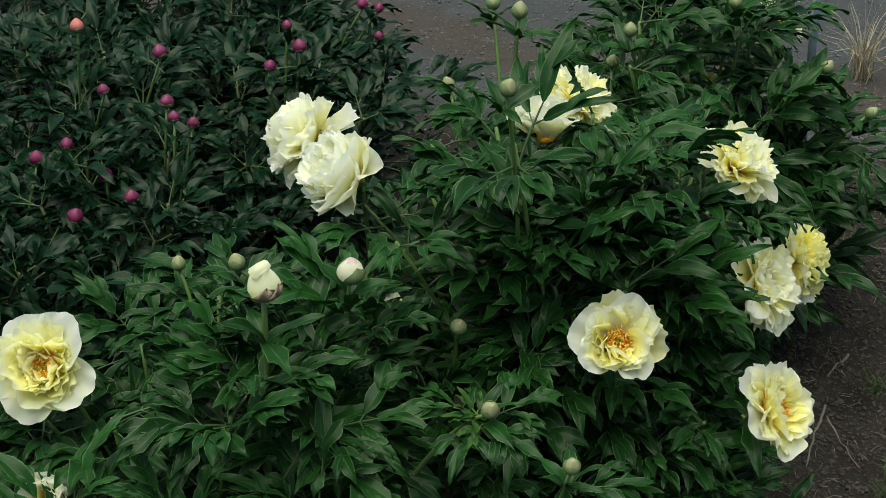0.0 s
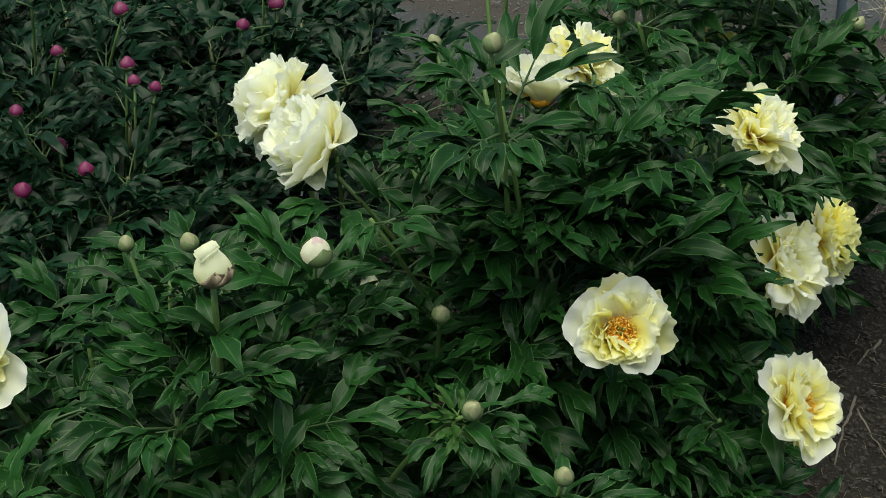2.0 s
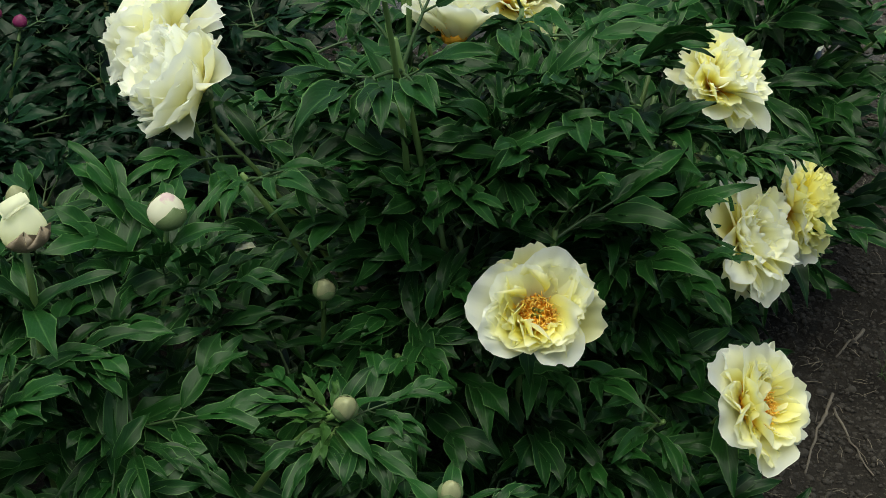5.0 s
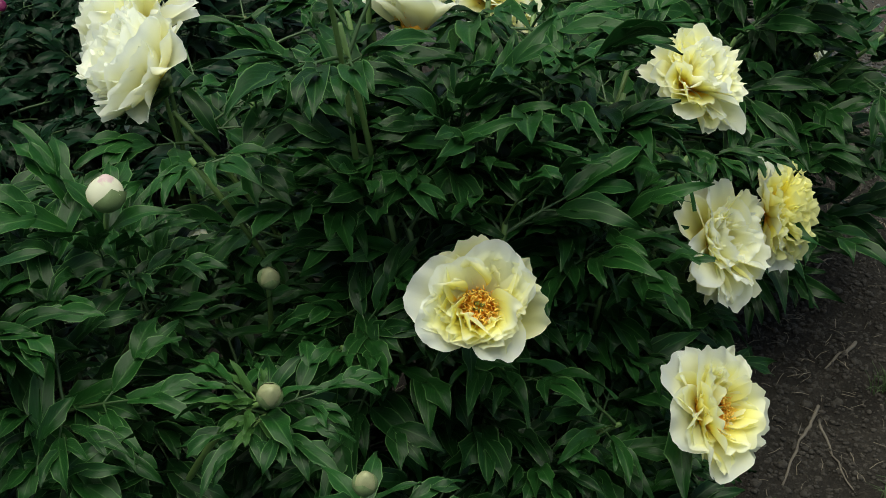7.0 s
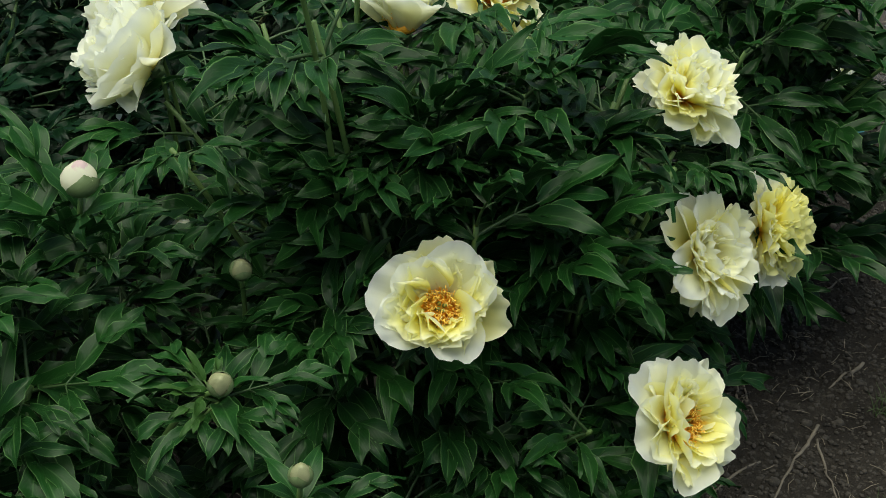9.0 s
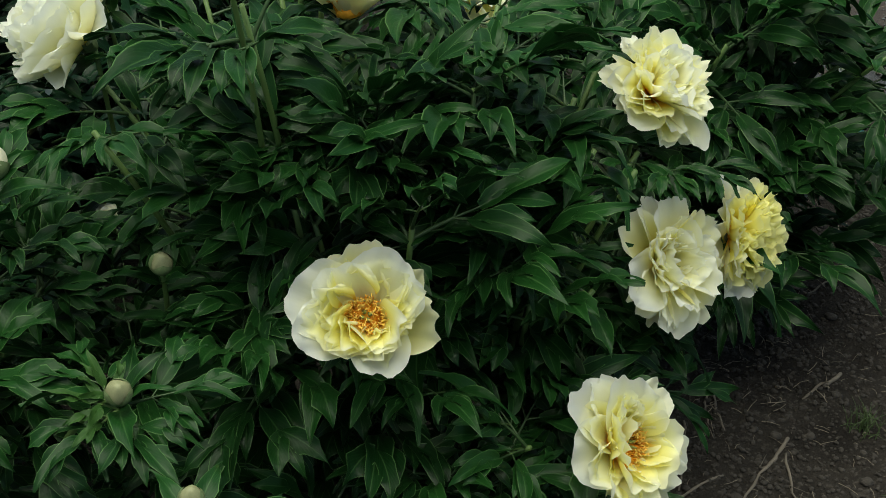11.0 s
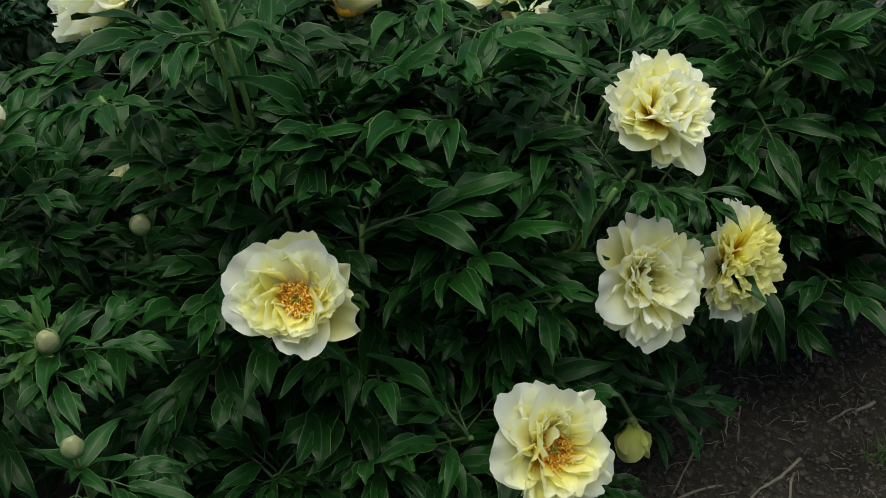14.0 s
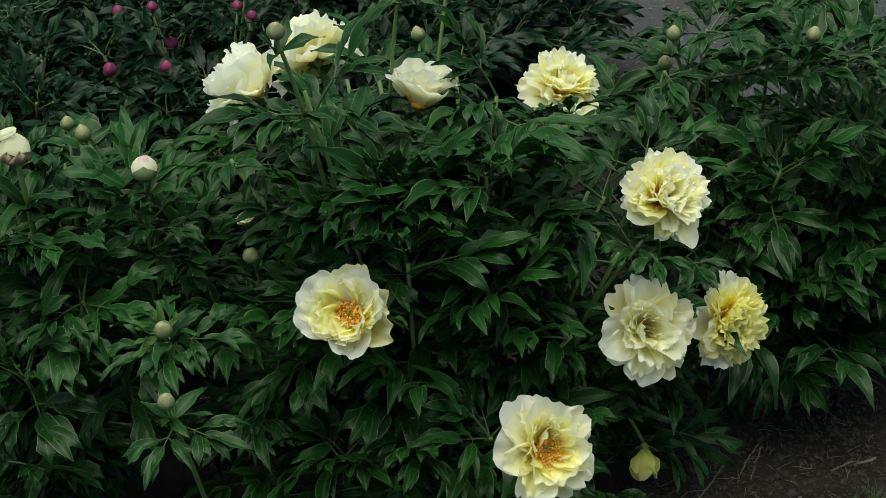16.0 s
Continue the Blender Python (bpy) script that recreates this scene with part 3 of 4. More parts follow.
BUDS = {"green": bud_mesh(1, BUD_GREEN, 1.22), "pink": bud_mesh(2, PINK, 1.0), "coral": bud_mesh(3, CORAL, 1.05), "white": bud_mesh(4, PETAL_WHITE, 1.12), "flushed": bud_mesh(5, PETAL_PINK, 1.05)}
SEPAL_WIDE = scale_mesh(8, 1.65, SEPAL_BROWN, 1.12, 0.55)
SCALE_LOW = scale_mesh(5, 0.85, SEPAL)
SCALES = [scale_mesh(1, 1.9, SEPAL), scale_mesh(2, 1.5, SEPAL), scale_mesh(3, 1.15, SEPAL_BROWN)]
SCALE_GREEN = scale_mesh(4, 1.75, SEPAL, 1.22)


def bud(bush, at, axis, radius, kind, seed, label, scales=3, which=None):
    rng = random.Random(seed)
    b = put("bud", BUDS[kind], bush, aim(at, axis, rng.uniform(0, 360), radius), label)
    for k in range(scales):
        put("sepal", which or rng.choice(SCALES[:2]), b, pose(0, 0, 0, rng.uniform(-6, 6), 0, 360 * k / max(1, scales) + rng.uniform(-20, 20)))
    return b


def bracts(bush, at, rng, count=4, size=1.0, meshes=None, low=-10, high=45):
    """Small leaves that stand round a bud's neck."""
    a = rng.uniform(0, 360)
    for k in range(count):
        a += 360 / count + rng.uniform(-25, 25)
        leaf_at(bush, rng.choice(meshes or SINGLES), at, a, rng.uniform(low, high), rng.uniform(-20, 20), size * rng.uniform(0.7, 1.1), True)


def stalk(bush, foot, top, rng, thick=0.0042, mat=STEM, sag=0.08):
    path = stem_path(foot, top, sag, rng)
    bm = bmesh.new()
    tube(bm, path, [thick * (1.2 - 0.35 * i / 8) for i in range(9)], 6)
    part("stem", bm, mat, bush)
    return path


# ---- ground ----
def spread(near, far, step, grow):
    """Coordinates that lie close together in the middle and far apart towards the horizon."""
    inner = list(np.arange(near[0], near[1] + step / 2, step))
    up, down, d = [inner[-1]], [inner[0]], step
    while up[-1] < far:
        d *= grow
        up.append(up[-1] + d)
        down.append(down[-1] - d)
    return down[:0:-1] + inner + up[1:]


def relief(x, y):
    """Uneven, raked soil that rises a little under the beds."""
    p = Vector((x, y, 0))
    h = 0.020 * noise.noise(p * 2.2) + 0.012 * noise.noise(p * 7) + 0.007 * noise.noise(p * 19) + 0.004 * noise.noise(p * 44)
    return h * (1.0 if abs(x) < 4 and abs(y) < 5 else 0.4)


def build_ground():
    xs, ys = spread((-2.4, 1.6), 1500, 0.022, 1.35), spread((-0.6, 3.0), 1500, 0.022, 1.35)
    verts = [(x, y, relief(x, y)) for y in ys for x in xs]
    n = len(xs)
    faces = [(j * n + i, j * n + i + 1, (j + 1) * n + i + 1, (j + 1) * n + i) for j in range(len(ys) - 1) for i in range(n - 1)]
    me = bpy.data.meshes.new("ground")
    me.from_pydata(verts, [], faces)
    me.materials.append(SOIL)
    for p in me.polygons:
        p.use_smooth = True
    return tagged(new("ground", me), "dark bare garden soil with a grey gravel strip", "ground", kind="structure")


ground = build_ground()


# ---- plants ----
def grow(bush, tops, seed, meshes, spread_foot=0.10, size=1.0, **how):
    """Shoots to the given tops; the higher ones carry the larger leaves."""
    rng = random.Random(seed)
    for top in tops:
        t = local(bush, top)
        a = math.atan2(t.y, t.x) + rng.uniform(-0.5, 0.5)
        r = spread_foot * rng.uniform(0.2, 1.0)
        shoot(bush, (r * math.cos(a), r * math.sin(a), 0.0), t, rng, meshes, size=size * (0.86 + 0.36 * (t.z - 0.3)), **how)


def flower_on(bush, at, axis, radius, rings, seed, label, centre=True, foot=None, leaves=3, gap=None, guards=(), nod=0.0):
    rng = random.Random(seed + 500)
    p, d = local(bush, at), Vector(axis).normalized()
    sink = 0.6 if rings is BALL else 0.5 if rings is CUP else 0.45 if rings is DOME else 0.3
    flower(bush, p, axis, radius, rings, seed, label, centre, sink, gap, guards, nod)
    neck = p - d * radius * (sink + 0.12)
    start = local(bush, foot) if foot else Vector((0.25 * p.x, 0.25 * p.y, 0.02))
    stalk(bush, start, neck, rng, 0.0038, STEM, 0.12)
    bracts(bush, neck - d * 0.02, rng, leaves, 1.15, SINGLES + YOUNG[:1], -55, -5)


def bud_on(bush, at, axis, radius, kind, seed, label, scales=3, which=None, foot=None, leaves=4, size=1.0, meshes=None, mat=STEM, thick=0.0036):
    rng = random.Random(seed + 900)
    p, d = local(bush, at), Vector(axis).normalized()
    bud(bush, p, axis, radius, kind, seed, label, scales, which)
    neck = p - d * radius * 0.9
    start = local(bush, foot) if foot else Vector((0.3 * p.x, 0.3 * p.y, 0.05))
    stalk(bush, start, neck, rng, thick, mat, 0.08)
    if leaves:
        bracts(bush, neck - d * 0.035, rng, leaves, size, meshes)


# room that blooms and buds have pushed open, towards the light and the path
for at, axis, radius in (
    ((-0.018, -0.002, 0.630), (0.12, -0.76, 0.62), 0.092),
    ((0.285, 0.067, 0.417), (0.52, -0.60, 0.60), 0.092),
    ((0.343, 0.356, 0.467), (0.55, -0.62, 0.50), 0.092),
    ((0.448, 0.471, 0.436), (0.85, -0.42, 0.30), 0.084),
    ((0.310, 0.495, 0.642), (0.50, -0.50, 0.66), 0.108),
    ((-0.435, 0.375, 0.735), (-0.72, -0.30, 0.55), 0.092),
    ((-0.475, 0.68, 0.640), (-0.70, 0.42, 0.56), 0.090),
    ((0.048, 0.678, 0.684), (0.45, -0.10, 0.88), 0.084),
    ((-0.915, 0.04, 0.60), (0.10, -0.75, 0.60), 0.100),
    ((0.687, 1.450, 0.454), (0.7, -0.2, 0.6), 0.084),
):
    clearing(at, Vector(axis).normalized() * 0.25 + Vector((0.10, -0.72, 0.62)) * 0.75, radius, 0.34)
for at, radius in (((-0.475, 0.66, 0.68), 0.06), ((-0.08, 0.36, 0.84), 0.046)):
    clearing(at, (0.42, -0.78, 0.46), radius, 0.5)
for at in (
    (-0.191, 0.117, 1.017), (-0.127, 0.40, 1.003), (-0.245, -0.167, 0.642), (-0.254, 0.099, 0.599), (-0.150, -0.306, 0.645),
    (0.160, 0.905, 0.636), (-0.208, 0.62, 0.753), (0.350, 0.371, 0.170), (-0.428, 0.077, 0.733), (-0.60, 0.15, 0.708),
    (-0.693, 0.226, 0.66), (0.182, 0.871, 0.721), (0.415, 0.960, 0.730), (0.604, 0.90, 0.607), (0.692, 0.85, 0.526), (-0.565, -0.06, 0.810),
):
    clearing(at, (0.10, -0.72, 0.62), 0.045, 0.35)

main = thing("peony_bush", 0.02, 0.30, 0.0, "large peony bush with pale yellow flowers on bare soil", "flowering shrub", "yellow peony bushes")
MAIN_TOPS = [
    (-0.17, 0.155, 0.90), (-0.03, 0.235, 0.72), (0.075, 0.29, 0.74), (-0.115, 0.15, 0.66), (-0.345, 0.20, 0.70),
    (-0.155, 0.26, 0.70), (-0.015, 0.175, 0.72), (0.085, 0.36, 0.74), (0.165, 0.25, 0.49), (0.175, 0.10, 0.37), (-0.06, 0.02, 0.30),
    (0.07, 0.07, 0.34), (-0.09, 0.155, 0.63), (0.085, 0.305, 0.62), (-0.30, 0.10, 0.45),
    (0.29, 0.45, 0.57), (0.28, 0.36, 0.60), (0.10, 0.60, 0.70), (-0.10, 0.55, 0.74), (-0.26, 0.45, 0.74), (0.24, 0.60, 0.62),
    (-0.38, 0.38, 0.66), (0.15, 0.02, 0.24), (0.24, 0.18, 0.26), (-0.13, 0.12, 0.58), (-0.17, 0.07, 0.52), (-0.06, 0.13, 0.60), (0.26, 0.30, 0.33),
    (0.20, 0.42, 0.66), (0.02, 0.45, 0.78), (-0.16, 0.38, 0.80), (-0.28, 0.28, 0.74),
    (0.29, 0.46, 0.26), (0.33, 0.56, 0.22), (0.29, 0.50, 0.36),
    (0.18, 0.30, 0.58), (0.23, 0.40, 0.60), (0.12, 0.21, 0.58), (0.24, 0.27, 0.48), (-0.11, 0.17, 0.64), (0.02, 0.12, 0.66), (0.20, 0.50, 0.60),
]
grow(main, MAIN_TOPS, 11, LEAVES, 0.12, leaves=5, low=0.5, crown=5)
crowd(main, MAIN_TOPS, 190, 12, LEAVES, 0.25, 0.75, 0.86)
FRONT = [(0.02, 0.0, 0.38), (0.12, 0.08, 0.38), (0.20, 0.16, 0.44), (-0.06, -0.06, 0.32), (0.24, 0.26, 0.50), (-0.14, -0.12, 0.32), (0.10, 0.18, 0.46), (0.28, 0.12, 0.36), (0.22, 0.04, 0.34), (0.30, 0.34, 0.46)]
crowd(main, FRONT, 40, 13, LEAVES, 0.2, 0.6, 0.8)

flower_on(main, (-0.018, -0.002, 0.630), (0.12, -0.76, 0.62), 0.088, OPEN, 3, "open pale yellow peony flower with orange stamens", nod=11,
          guards=((-14, 26, 1.08, GUARD), (-46, 30, 0.98, GUARD), (34, 30, 0.94, GUARD), (66, 18, 1.04, GUARD), (104, 16, 1.04, GUARD), (188, 26, 0.92, GUARD)))
flower_on(main, (0.285, 0.067, 0.417), (0.62, -0.54, 0.57), 0.088, WIDE, 8, "wide open yellow peony flower with a ruffled centre", foot=(0.21, 0.20, 0.06), gap=(120, 24),
          guards=((32, -4, 1.10, GUARD), (82, 8, 1.02, GUARD), (-8, 18, 1.04, GUARD), (146, 6, 1.08, GUARD), (-138, 8, 1.0, GUARD)))
flower_on(main, (0.343, 0.356, 0.467), (0.68, -0.54, 0.48), 0.088, LOOSE, 13, "pale yellow peony flower leaning out sideways", "carpels",
          foot=(0.29, 0.47, 0.10),
          guards=((92, 4, 1.10, GUARD), (160, 4, 1.06, GUARD), (200, 6, 1.08, BROAD), (2, 12, 1.06, GUARD)))
flower_on(main, (0.448, 0.471, 0.436), (0.85, -0.42, 0.30), 0.082, DEEP, 21, "deep yellow double peony flower facing the path", False, guards=((84, 10, 1.06, GUARD), (132, 6, 1.08, CREAM), (8, 10, 1.10, CREAM)))
flower_on(main, (0.310, 0.495, 0.642), (0.48, -0.34, 0.80), 0.081, RAGGED, 34, "creamy yellow double peony flower", False, foot=(0.28, 0.62, 0.15), gap=(172, 20), guards=((182, 4, 1.18, TONGUE), (94, 0, 1.04, GUARD)))
for at, azimuth, rise, size in (((0.315, 0.445, 0.555), 205, 6, 0.62), ((0.36, 0.47, 0.545), 228, 0, 0.60), ((0.29, 0.46, 0.555), 170, 4, 0.60)):
    leaf_at(main, LEAVES[0], local(main, at), azimuth, rise, 0, size, True)
flower_on(main, (-0.435, 0.375, 0.735), (-0.84, -0.08, 0.52), 0.086, BALL, 55, "dense creamy double peony flower, tilted", False, (-0.33, 0.47, 0.12))
flower_on(main, (-0.475, 0.68, 0.640), (-0.70, 0.42, 0.56), 0.092, DOME, 89, "pale yellow peony flower seen edge on", False, (-0.36, 0.70, 0.12))
flower_on(main, (-0.08, 0.372, 0.815), (-0.10, 0.30, 0.94), 0.082, CUP, 144, "cupped pale yellow peony flower among leaves")
flower_on(main, (0.048, 0.678, 0.684), (0.45, -0.10, 0.88), 0.078, RAGGED, 233, "pale yellow peony flower facing the sky", False, gap=(150, 20))
flower_on(main, (-0.345, 0.23, 0.560), (-0.2, -0.3, 0.9), 0.026, CUP, 610, "small half hidden yellow peony flower", False)

bud_on(main, (-0.191, 0.117, 1.017), (0.15, -0.2, 0.95), 0.0137, "green", 5, "round grey-green peony bud on a stout stem", 3, SCALE_GREEN, (-0.14, 0.20, 0.55), 4, 0.9)
bud_on(main, (-0.127, 0.40, 1.003), (0.05, 0.0, 1), 0.0135, "green", 6, "pointed pale green peony bud", 3, SCALE_GREEN, (-0.12, 0.32, 0.55), 5, 0.9)
bud_on(main, (-0.137, 0.60, 0.921), (0.0, 0.1, 1), 0.0127, "green", 61, "small pale green peony bud on a tall stem", 3, SCALE_GREEN, (-0.12, 0.45, 0.5), 4, 0.8)
bud_on(main, (-0.245, -0.167, 0.642), (0.1, -0.45, 0.85), 0.0137, "green", 7, "round grey-green peony bud with leafy bracts", 3, SCALE_GREEN, (-0.36, -0.06, 0.40), 9, 0.95, YOUNG + SINGLES + SINGLES)
bud_on(main, (-0.254, 0.099, 0.599), (0.1, -0.4, 0.9), 0.0135, "green", 8, "small green peony bud in the foliage", 3, SCALE_GREEN, (-0.26, 0.14, 0.30), 4, 0.7)
bud_on(main, (-0.150, -0.306, 0.645), (0.05, -0.2, 0.95), 0.0124, "green", 9, "small green peony bud on a leafy stem", 3, SCALE_GREEN, (-0.16, -0.16, 0.12), 6, 0.75, YOUNG + SINGLES + SINGLES)
bud_on(main, (0.160, 0.905, 0.636), (0, 0, 1), 0.0135, "green", 10, "small green peony bud in the foliage", 3, SCALE_GREEN, (0.14, 0.78, 0.25), 4, 0.8)
bud_on(main, (-0.208, 0.62, 0.753), (-0.3, 0, 1), 0.0127, "green", 12, "small green peony bud behind the flowers", 3, SCALE_GREEN, (-0.16, 0.45, 0.4), 4, 0.8)
flower_on(main, (0.350, 0.371, 0.170), (0.25, -0.45, -0.70), 0.060, SHUT, 11, "nodding greenish yellow peony bud near the ground", False, (0.24, 0.42, 0.20), 0)

# the cut leaves below the two forward buds
for at, turns in (((-0.255, -0.145, 0.600), (150, 215, 285, 30)), ((-0.150, -0.290, 0.590), (190, 265))):
    for k, azimuth in enumerate(turns):
        leaf_at(main, LEAVES[k % 7], local(main, at), azimuth, -14 + 9 * (k % 3), 6 * (k % 2), 0.62, True)

left = thing("peony_bush", -0.64, 0.06, 0.0, "leafy peony bush with swelling cream buds", "flowering shrub", "yellow peony bushes")
LEFT_TOPS = [
    (-0.59, -0.05, 0.62), (-0.62, -0.12, 0.62), (-0.43, 0.06, 0.64), (-0.63, 0.13, 0.66), (-0.60, 0.24, 0.55), (-0.80, -0.02, 0.55), (-0.93, 0.10, 0.48),
    (-0.76, 0.18, 0.55), (-0.50, -0.20, 0.48), (-0.70, -0.24, 0.50), (-0.88, -0.18, 0.46), (-0.52, 0.00, 0.62), (-0.47, -0.07, 0.55), (-0.82, -0.30, 0.36),
    (-1.00, -0.05, 0.40), (-0.40, 0.14, 0.52),
]
grow(left, LEFT_TOPS, 23, LEAVES, 0.12, leaves=5, low=0.5, crown=5)
crowd(left, LEFT_TOPS, 120, 24, LEAVES, 0.25, 0.8, 0.86)
flower_on(left, (-0.898, 0.035, 0.612), (-0.22, -0.72, 0.62), 0.094, OPEN + [(7, 74, 0.55, 0.16, 0.06, CREAM)], 77, "large open pale yellow peony flower", nod=9,
          guards=((-42, 26, 1.08, GUARD), (-116, 16, 1.06, GUARD), (160, 20, 1.0, GUARD), (40, 24, 1.0, GUARD), (100, 16, 1.0, GUARD)))
flower_on(left, (-0.90, -0.11, 0.480), (-0.2, -0.6, 0.6), 0.065, CUP, 78, "yellow peony flower sunk among leaves", True)
bud_on(left, (-0.428, 0.077, 0.733), (0.05, -0.1, 1), 0.0225, "flushed", 15, "cream peony bud flushed pink at its tip", 2, SCALES[0], (-0.43, 0.06, 0.40), 5, 1.1)
bud_on(left, (-0.60, 0.15, 0.708), (-0.2, 0, 1), 0.0135, "green", 16, "small green peony bud", 3, SCALE_GREEN, (-0.52, 0.12, 0.48), 4, 0.9)
bud_on(left, (-0.693, 0.226, 0.66), (0, 0, 1), 0.0120, "green", 17, "small green peony bud on a thin stem", 3, SCALE_GREEN, (-0.66, 0.16, 0.4), 3, 0.8)


def folded_flap():
    """A petal folded over on itself into a flat lip."""
    bm = bmesh.new()
    bmesh.ops.create_cube(bm, size=1.0, matrix=Matrix.Diagonal((1.2, 0.70, 0.30, 1)))
    bmesh.ops.bevel(bm, geom=bm.edges[:], offset=0.10, segments=3, affect="EDGES")
    bmesh.ops.subdivide_edges(bm, edges=bm.edges[:], cuts=1)
    for v in bm.verts:
        v.co.z += 0.10 * math.sin(2.2 * v.co.x + 0.5) - 0.16 * v.co.x ** 2
        v.co.y *= 1.0 - 0.25 * v.co.x
    layer = bm.loops.layers.uv.verify()
    for f in bm.faces:
        for loop in f.loops:
            loop[layer].uv = (0.5 + 0.4 * loop.vert.co.x, 0.95)
    return mesh_of("petal", bm, PETAL_WHITE)


def opening_bud(bush, at, seed, label):
    """A globe of wrapped petals with one folded flap on top and a withered sepal below."""
    rng = random.Random(seed)
    p = local(bush, at)
    b = put("bud", BUDS["white"], bush, aim(p, (0.03, -0.05, 1), 0, 0.0262), label)
    put("petal", folded_flap(), b, pose(-0.30, -0.10, 1.28, 14, -16, -6), "folded white petal standing off the bud")
    for a, size in ((160, 1.03), (205, 1.07)):
        put("sepal", SEPAL_WIDE, b, pose(0, 0, 0, 0, 0, a) @ Matrix.Diagonal((size, size, 0.95, 1)), "withered brown sepal")
    stalk(bush, local(bush, (-0.57, -0.05, 0.40)), p - Vector((0, 0, 0.025)), rng, 0.0050, STEM, 0.02)
    bracts(bush, p - Vector((0, 0, 0.105)), rng, 4, 1.1)


opening_bud(left, (-0.565, -0.06, 0.810), 19, "opening cream peony bud with a lifted petal")

back = thing("peony_bush", 0.36, 1.0, 0.0, "peony bush with green buds and a few yellow flowers", "flowering shrub", "yellow peony bushes")
BACK_TOPS = [
    (0.18, 0.84, 0.66), (0.42, 0.92, 0.69), (0.43, 0.78, 0.55), (0.50, 0.80, 0.32), (0.56, 0.95, 0.46), (0.30, 1.10, 0.66), (0.58, 0.90, 0.56), (0.16, 1.00, 0.48),
    (0.50, 1.12, 0.62), (0.25, 0.80, 0.50), (0.09, 0.90, 0.50), (0.35, 0.75, 0.40), (0.48, 1.00, 0.68), (0.63, 0.92, 0.46), (0.22, 0.95, 0.70), (0.40, 1.25, 0.55), (0.36, 1.40, 0.44), (0.55, 1.32, 0.48),
    (0.47, 0.72, 0.30), (0.51, 0.80, 0.24), (0.54, 0.88, 0.30), (0.50, 0.90, 0.40), (0.54, 1.00, 0.25),
]
grow(back, BACK_TOPS, 37, LEAVES, 0.12, leaves=5, low=0.42, crown=5)
crowd(back, BACK_TOPS, 120, 38, LEAVES, 0.3, 0.95)
flower_on(back, (0.687, 1.450, 0.454), (0.7, -0.2, 0.6), 0.080, WIDE, 91, "pale yellow peony flower on the far bush")
flower_on(back, (0.70, 1.25, 0.29), (0.5, -0.6, 0.4), 0.045, CUP, 377, "fading yellow peony flower half hidden by leaves", False)
flower_on(back, (0.43, 1.20, 0.42), (0.2, -0.8, 0.3), 0.055, DEEP, 92, "yellow peony flower hidden in shade", False)
bud_on(back, (0.182, 0.871, 0.721), (0, 0, 1), 0.0135, "green", 25, "round grey-green peony bud", 3, SCALE_GREEN, None, 5)
bud_on(back, (0.415, 0.960, 0.730), (0.1, 0, 1), 0.0135, "green", 26, "round pale green peony bud", 3, SCALE_GREEN, None, 5)
bud_on(back, (0.604, 0.90, 0.607), (0.4, 0, 0.8), 0.0135, "green", 27, "green peony bud on a leaning stem", 3, SCALE_GREEN, None, 5)
bud_on(back, (0.692, 0.85, 0.526), (0.7, 0, 0.6), 0.0127, "green", 28, "green peony bud on a leaning stem", 3, SCALE_GREEN, None, 3)

DARK = [(-0.78, 0.72), (-1.12, 0.62), (-0.50, 1.12), (-0.95, 1.15), (-1.45, 0.95), (-0.62, 1.62), (-1.10, 1.65), (-1.55, 1.50), (-1.95, 1.20), (-0.50, 1.50)]
dark_bushes = []
for n, (x, y) in enumerate(DARK):
    rng = random.Random(400 + n)
    bush = thing("peony_bush", x, y, 0.0, "dark green peony bush with small magenta buds" if n < 5 else "dark green leafy peony bush", "shrub", "dark peony bushes")
    tops = []
    for k in range(13):
        a, r = k * 2.4 + rng.uniform(-0.3, 0.3), 0.30 * math.sqrt((k + 0.5) / 13)
        tops.append((x + r * math.cos(a), y + r * math.sin(a), (0.50 if n != 9 else 0.40) - 1.6 * r * r + rng.uniform(-0.05, 0.05)))
    grow(bush, tops, 700 + n, NARROW, 0.09, leaves=4, low=0.45, crown=4, size=0.86, mat=STEM_RED)
    crowd(bush, tops, 190, 800 + n, NARROW, 0.35, 1.05, 0.85)
    dark_bushes.append(bush)

PINKS = [
    ((-0.703, 0.805, 0.607), 0, "pink"), ((-0.785, 0.660, 0.523), 0, "pink"), ((-0.885, 0.610, 0.519), 0, "pink"), ((-0.836, 0.756, 0.515), 0, "pink"),
    ((-0.906, 0.800, 0.560), 0, "pink"), ((-0.959, 0.757, 0.558), 1, "pink"), ((-0.835, 0.880, 0.630), 3, "pink"), ((-0.729, 1.000, 0.645), 3, "pink"), ((-0.716, 0.860, 0.610), 0, "pink"),
    ((-0.667, 0.800, 0.596), 0, "pink"), ((-0.513, 1.000, 0.605), 2, "pink"), ((-0.472, 1.120, 0.634), 2, "pink"), ((-0.450, 1.080, 0.606), 2, "pink"),
    ((-0.298, 1.350, 0.565), 9, "pink"), ((-0.261, 1.350, 0.553), 9, "pink"), ((-0.266, 1.300, 0.511), 9, "pink"), ((-0.883, 1.000, 0.706), 3, "coral"),
]
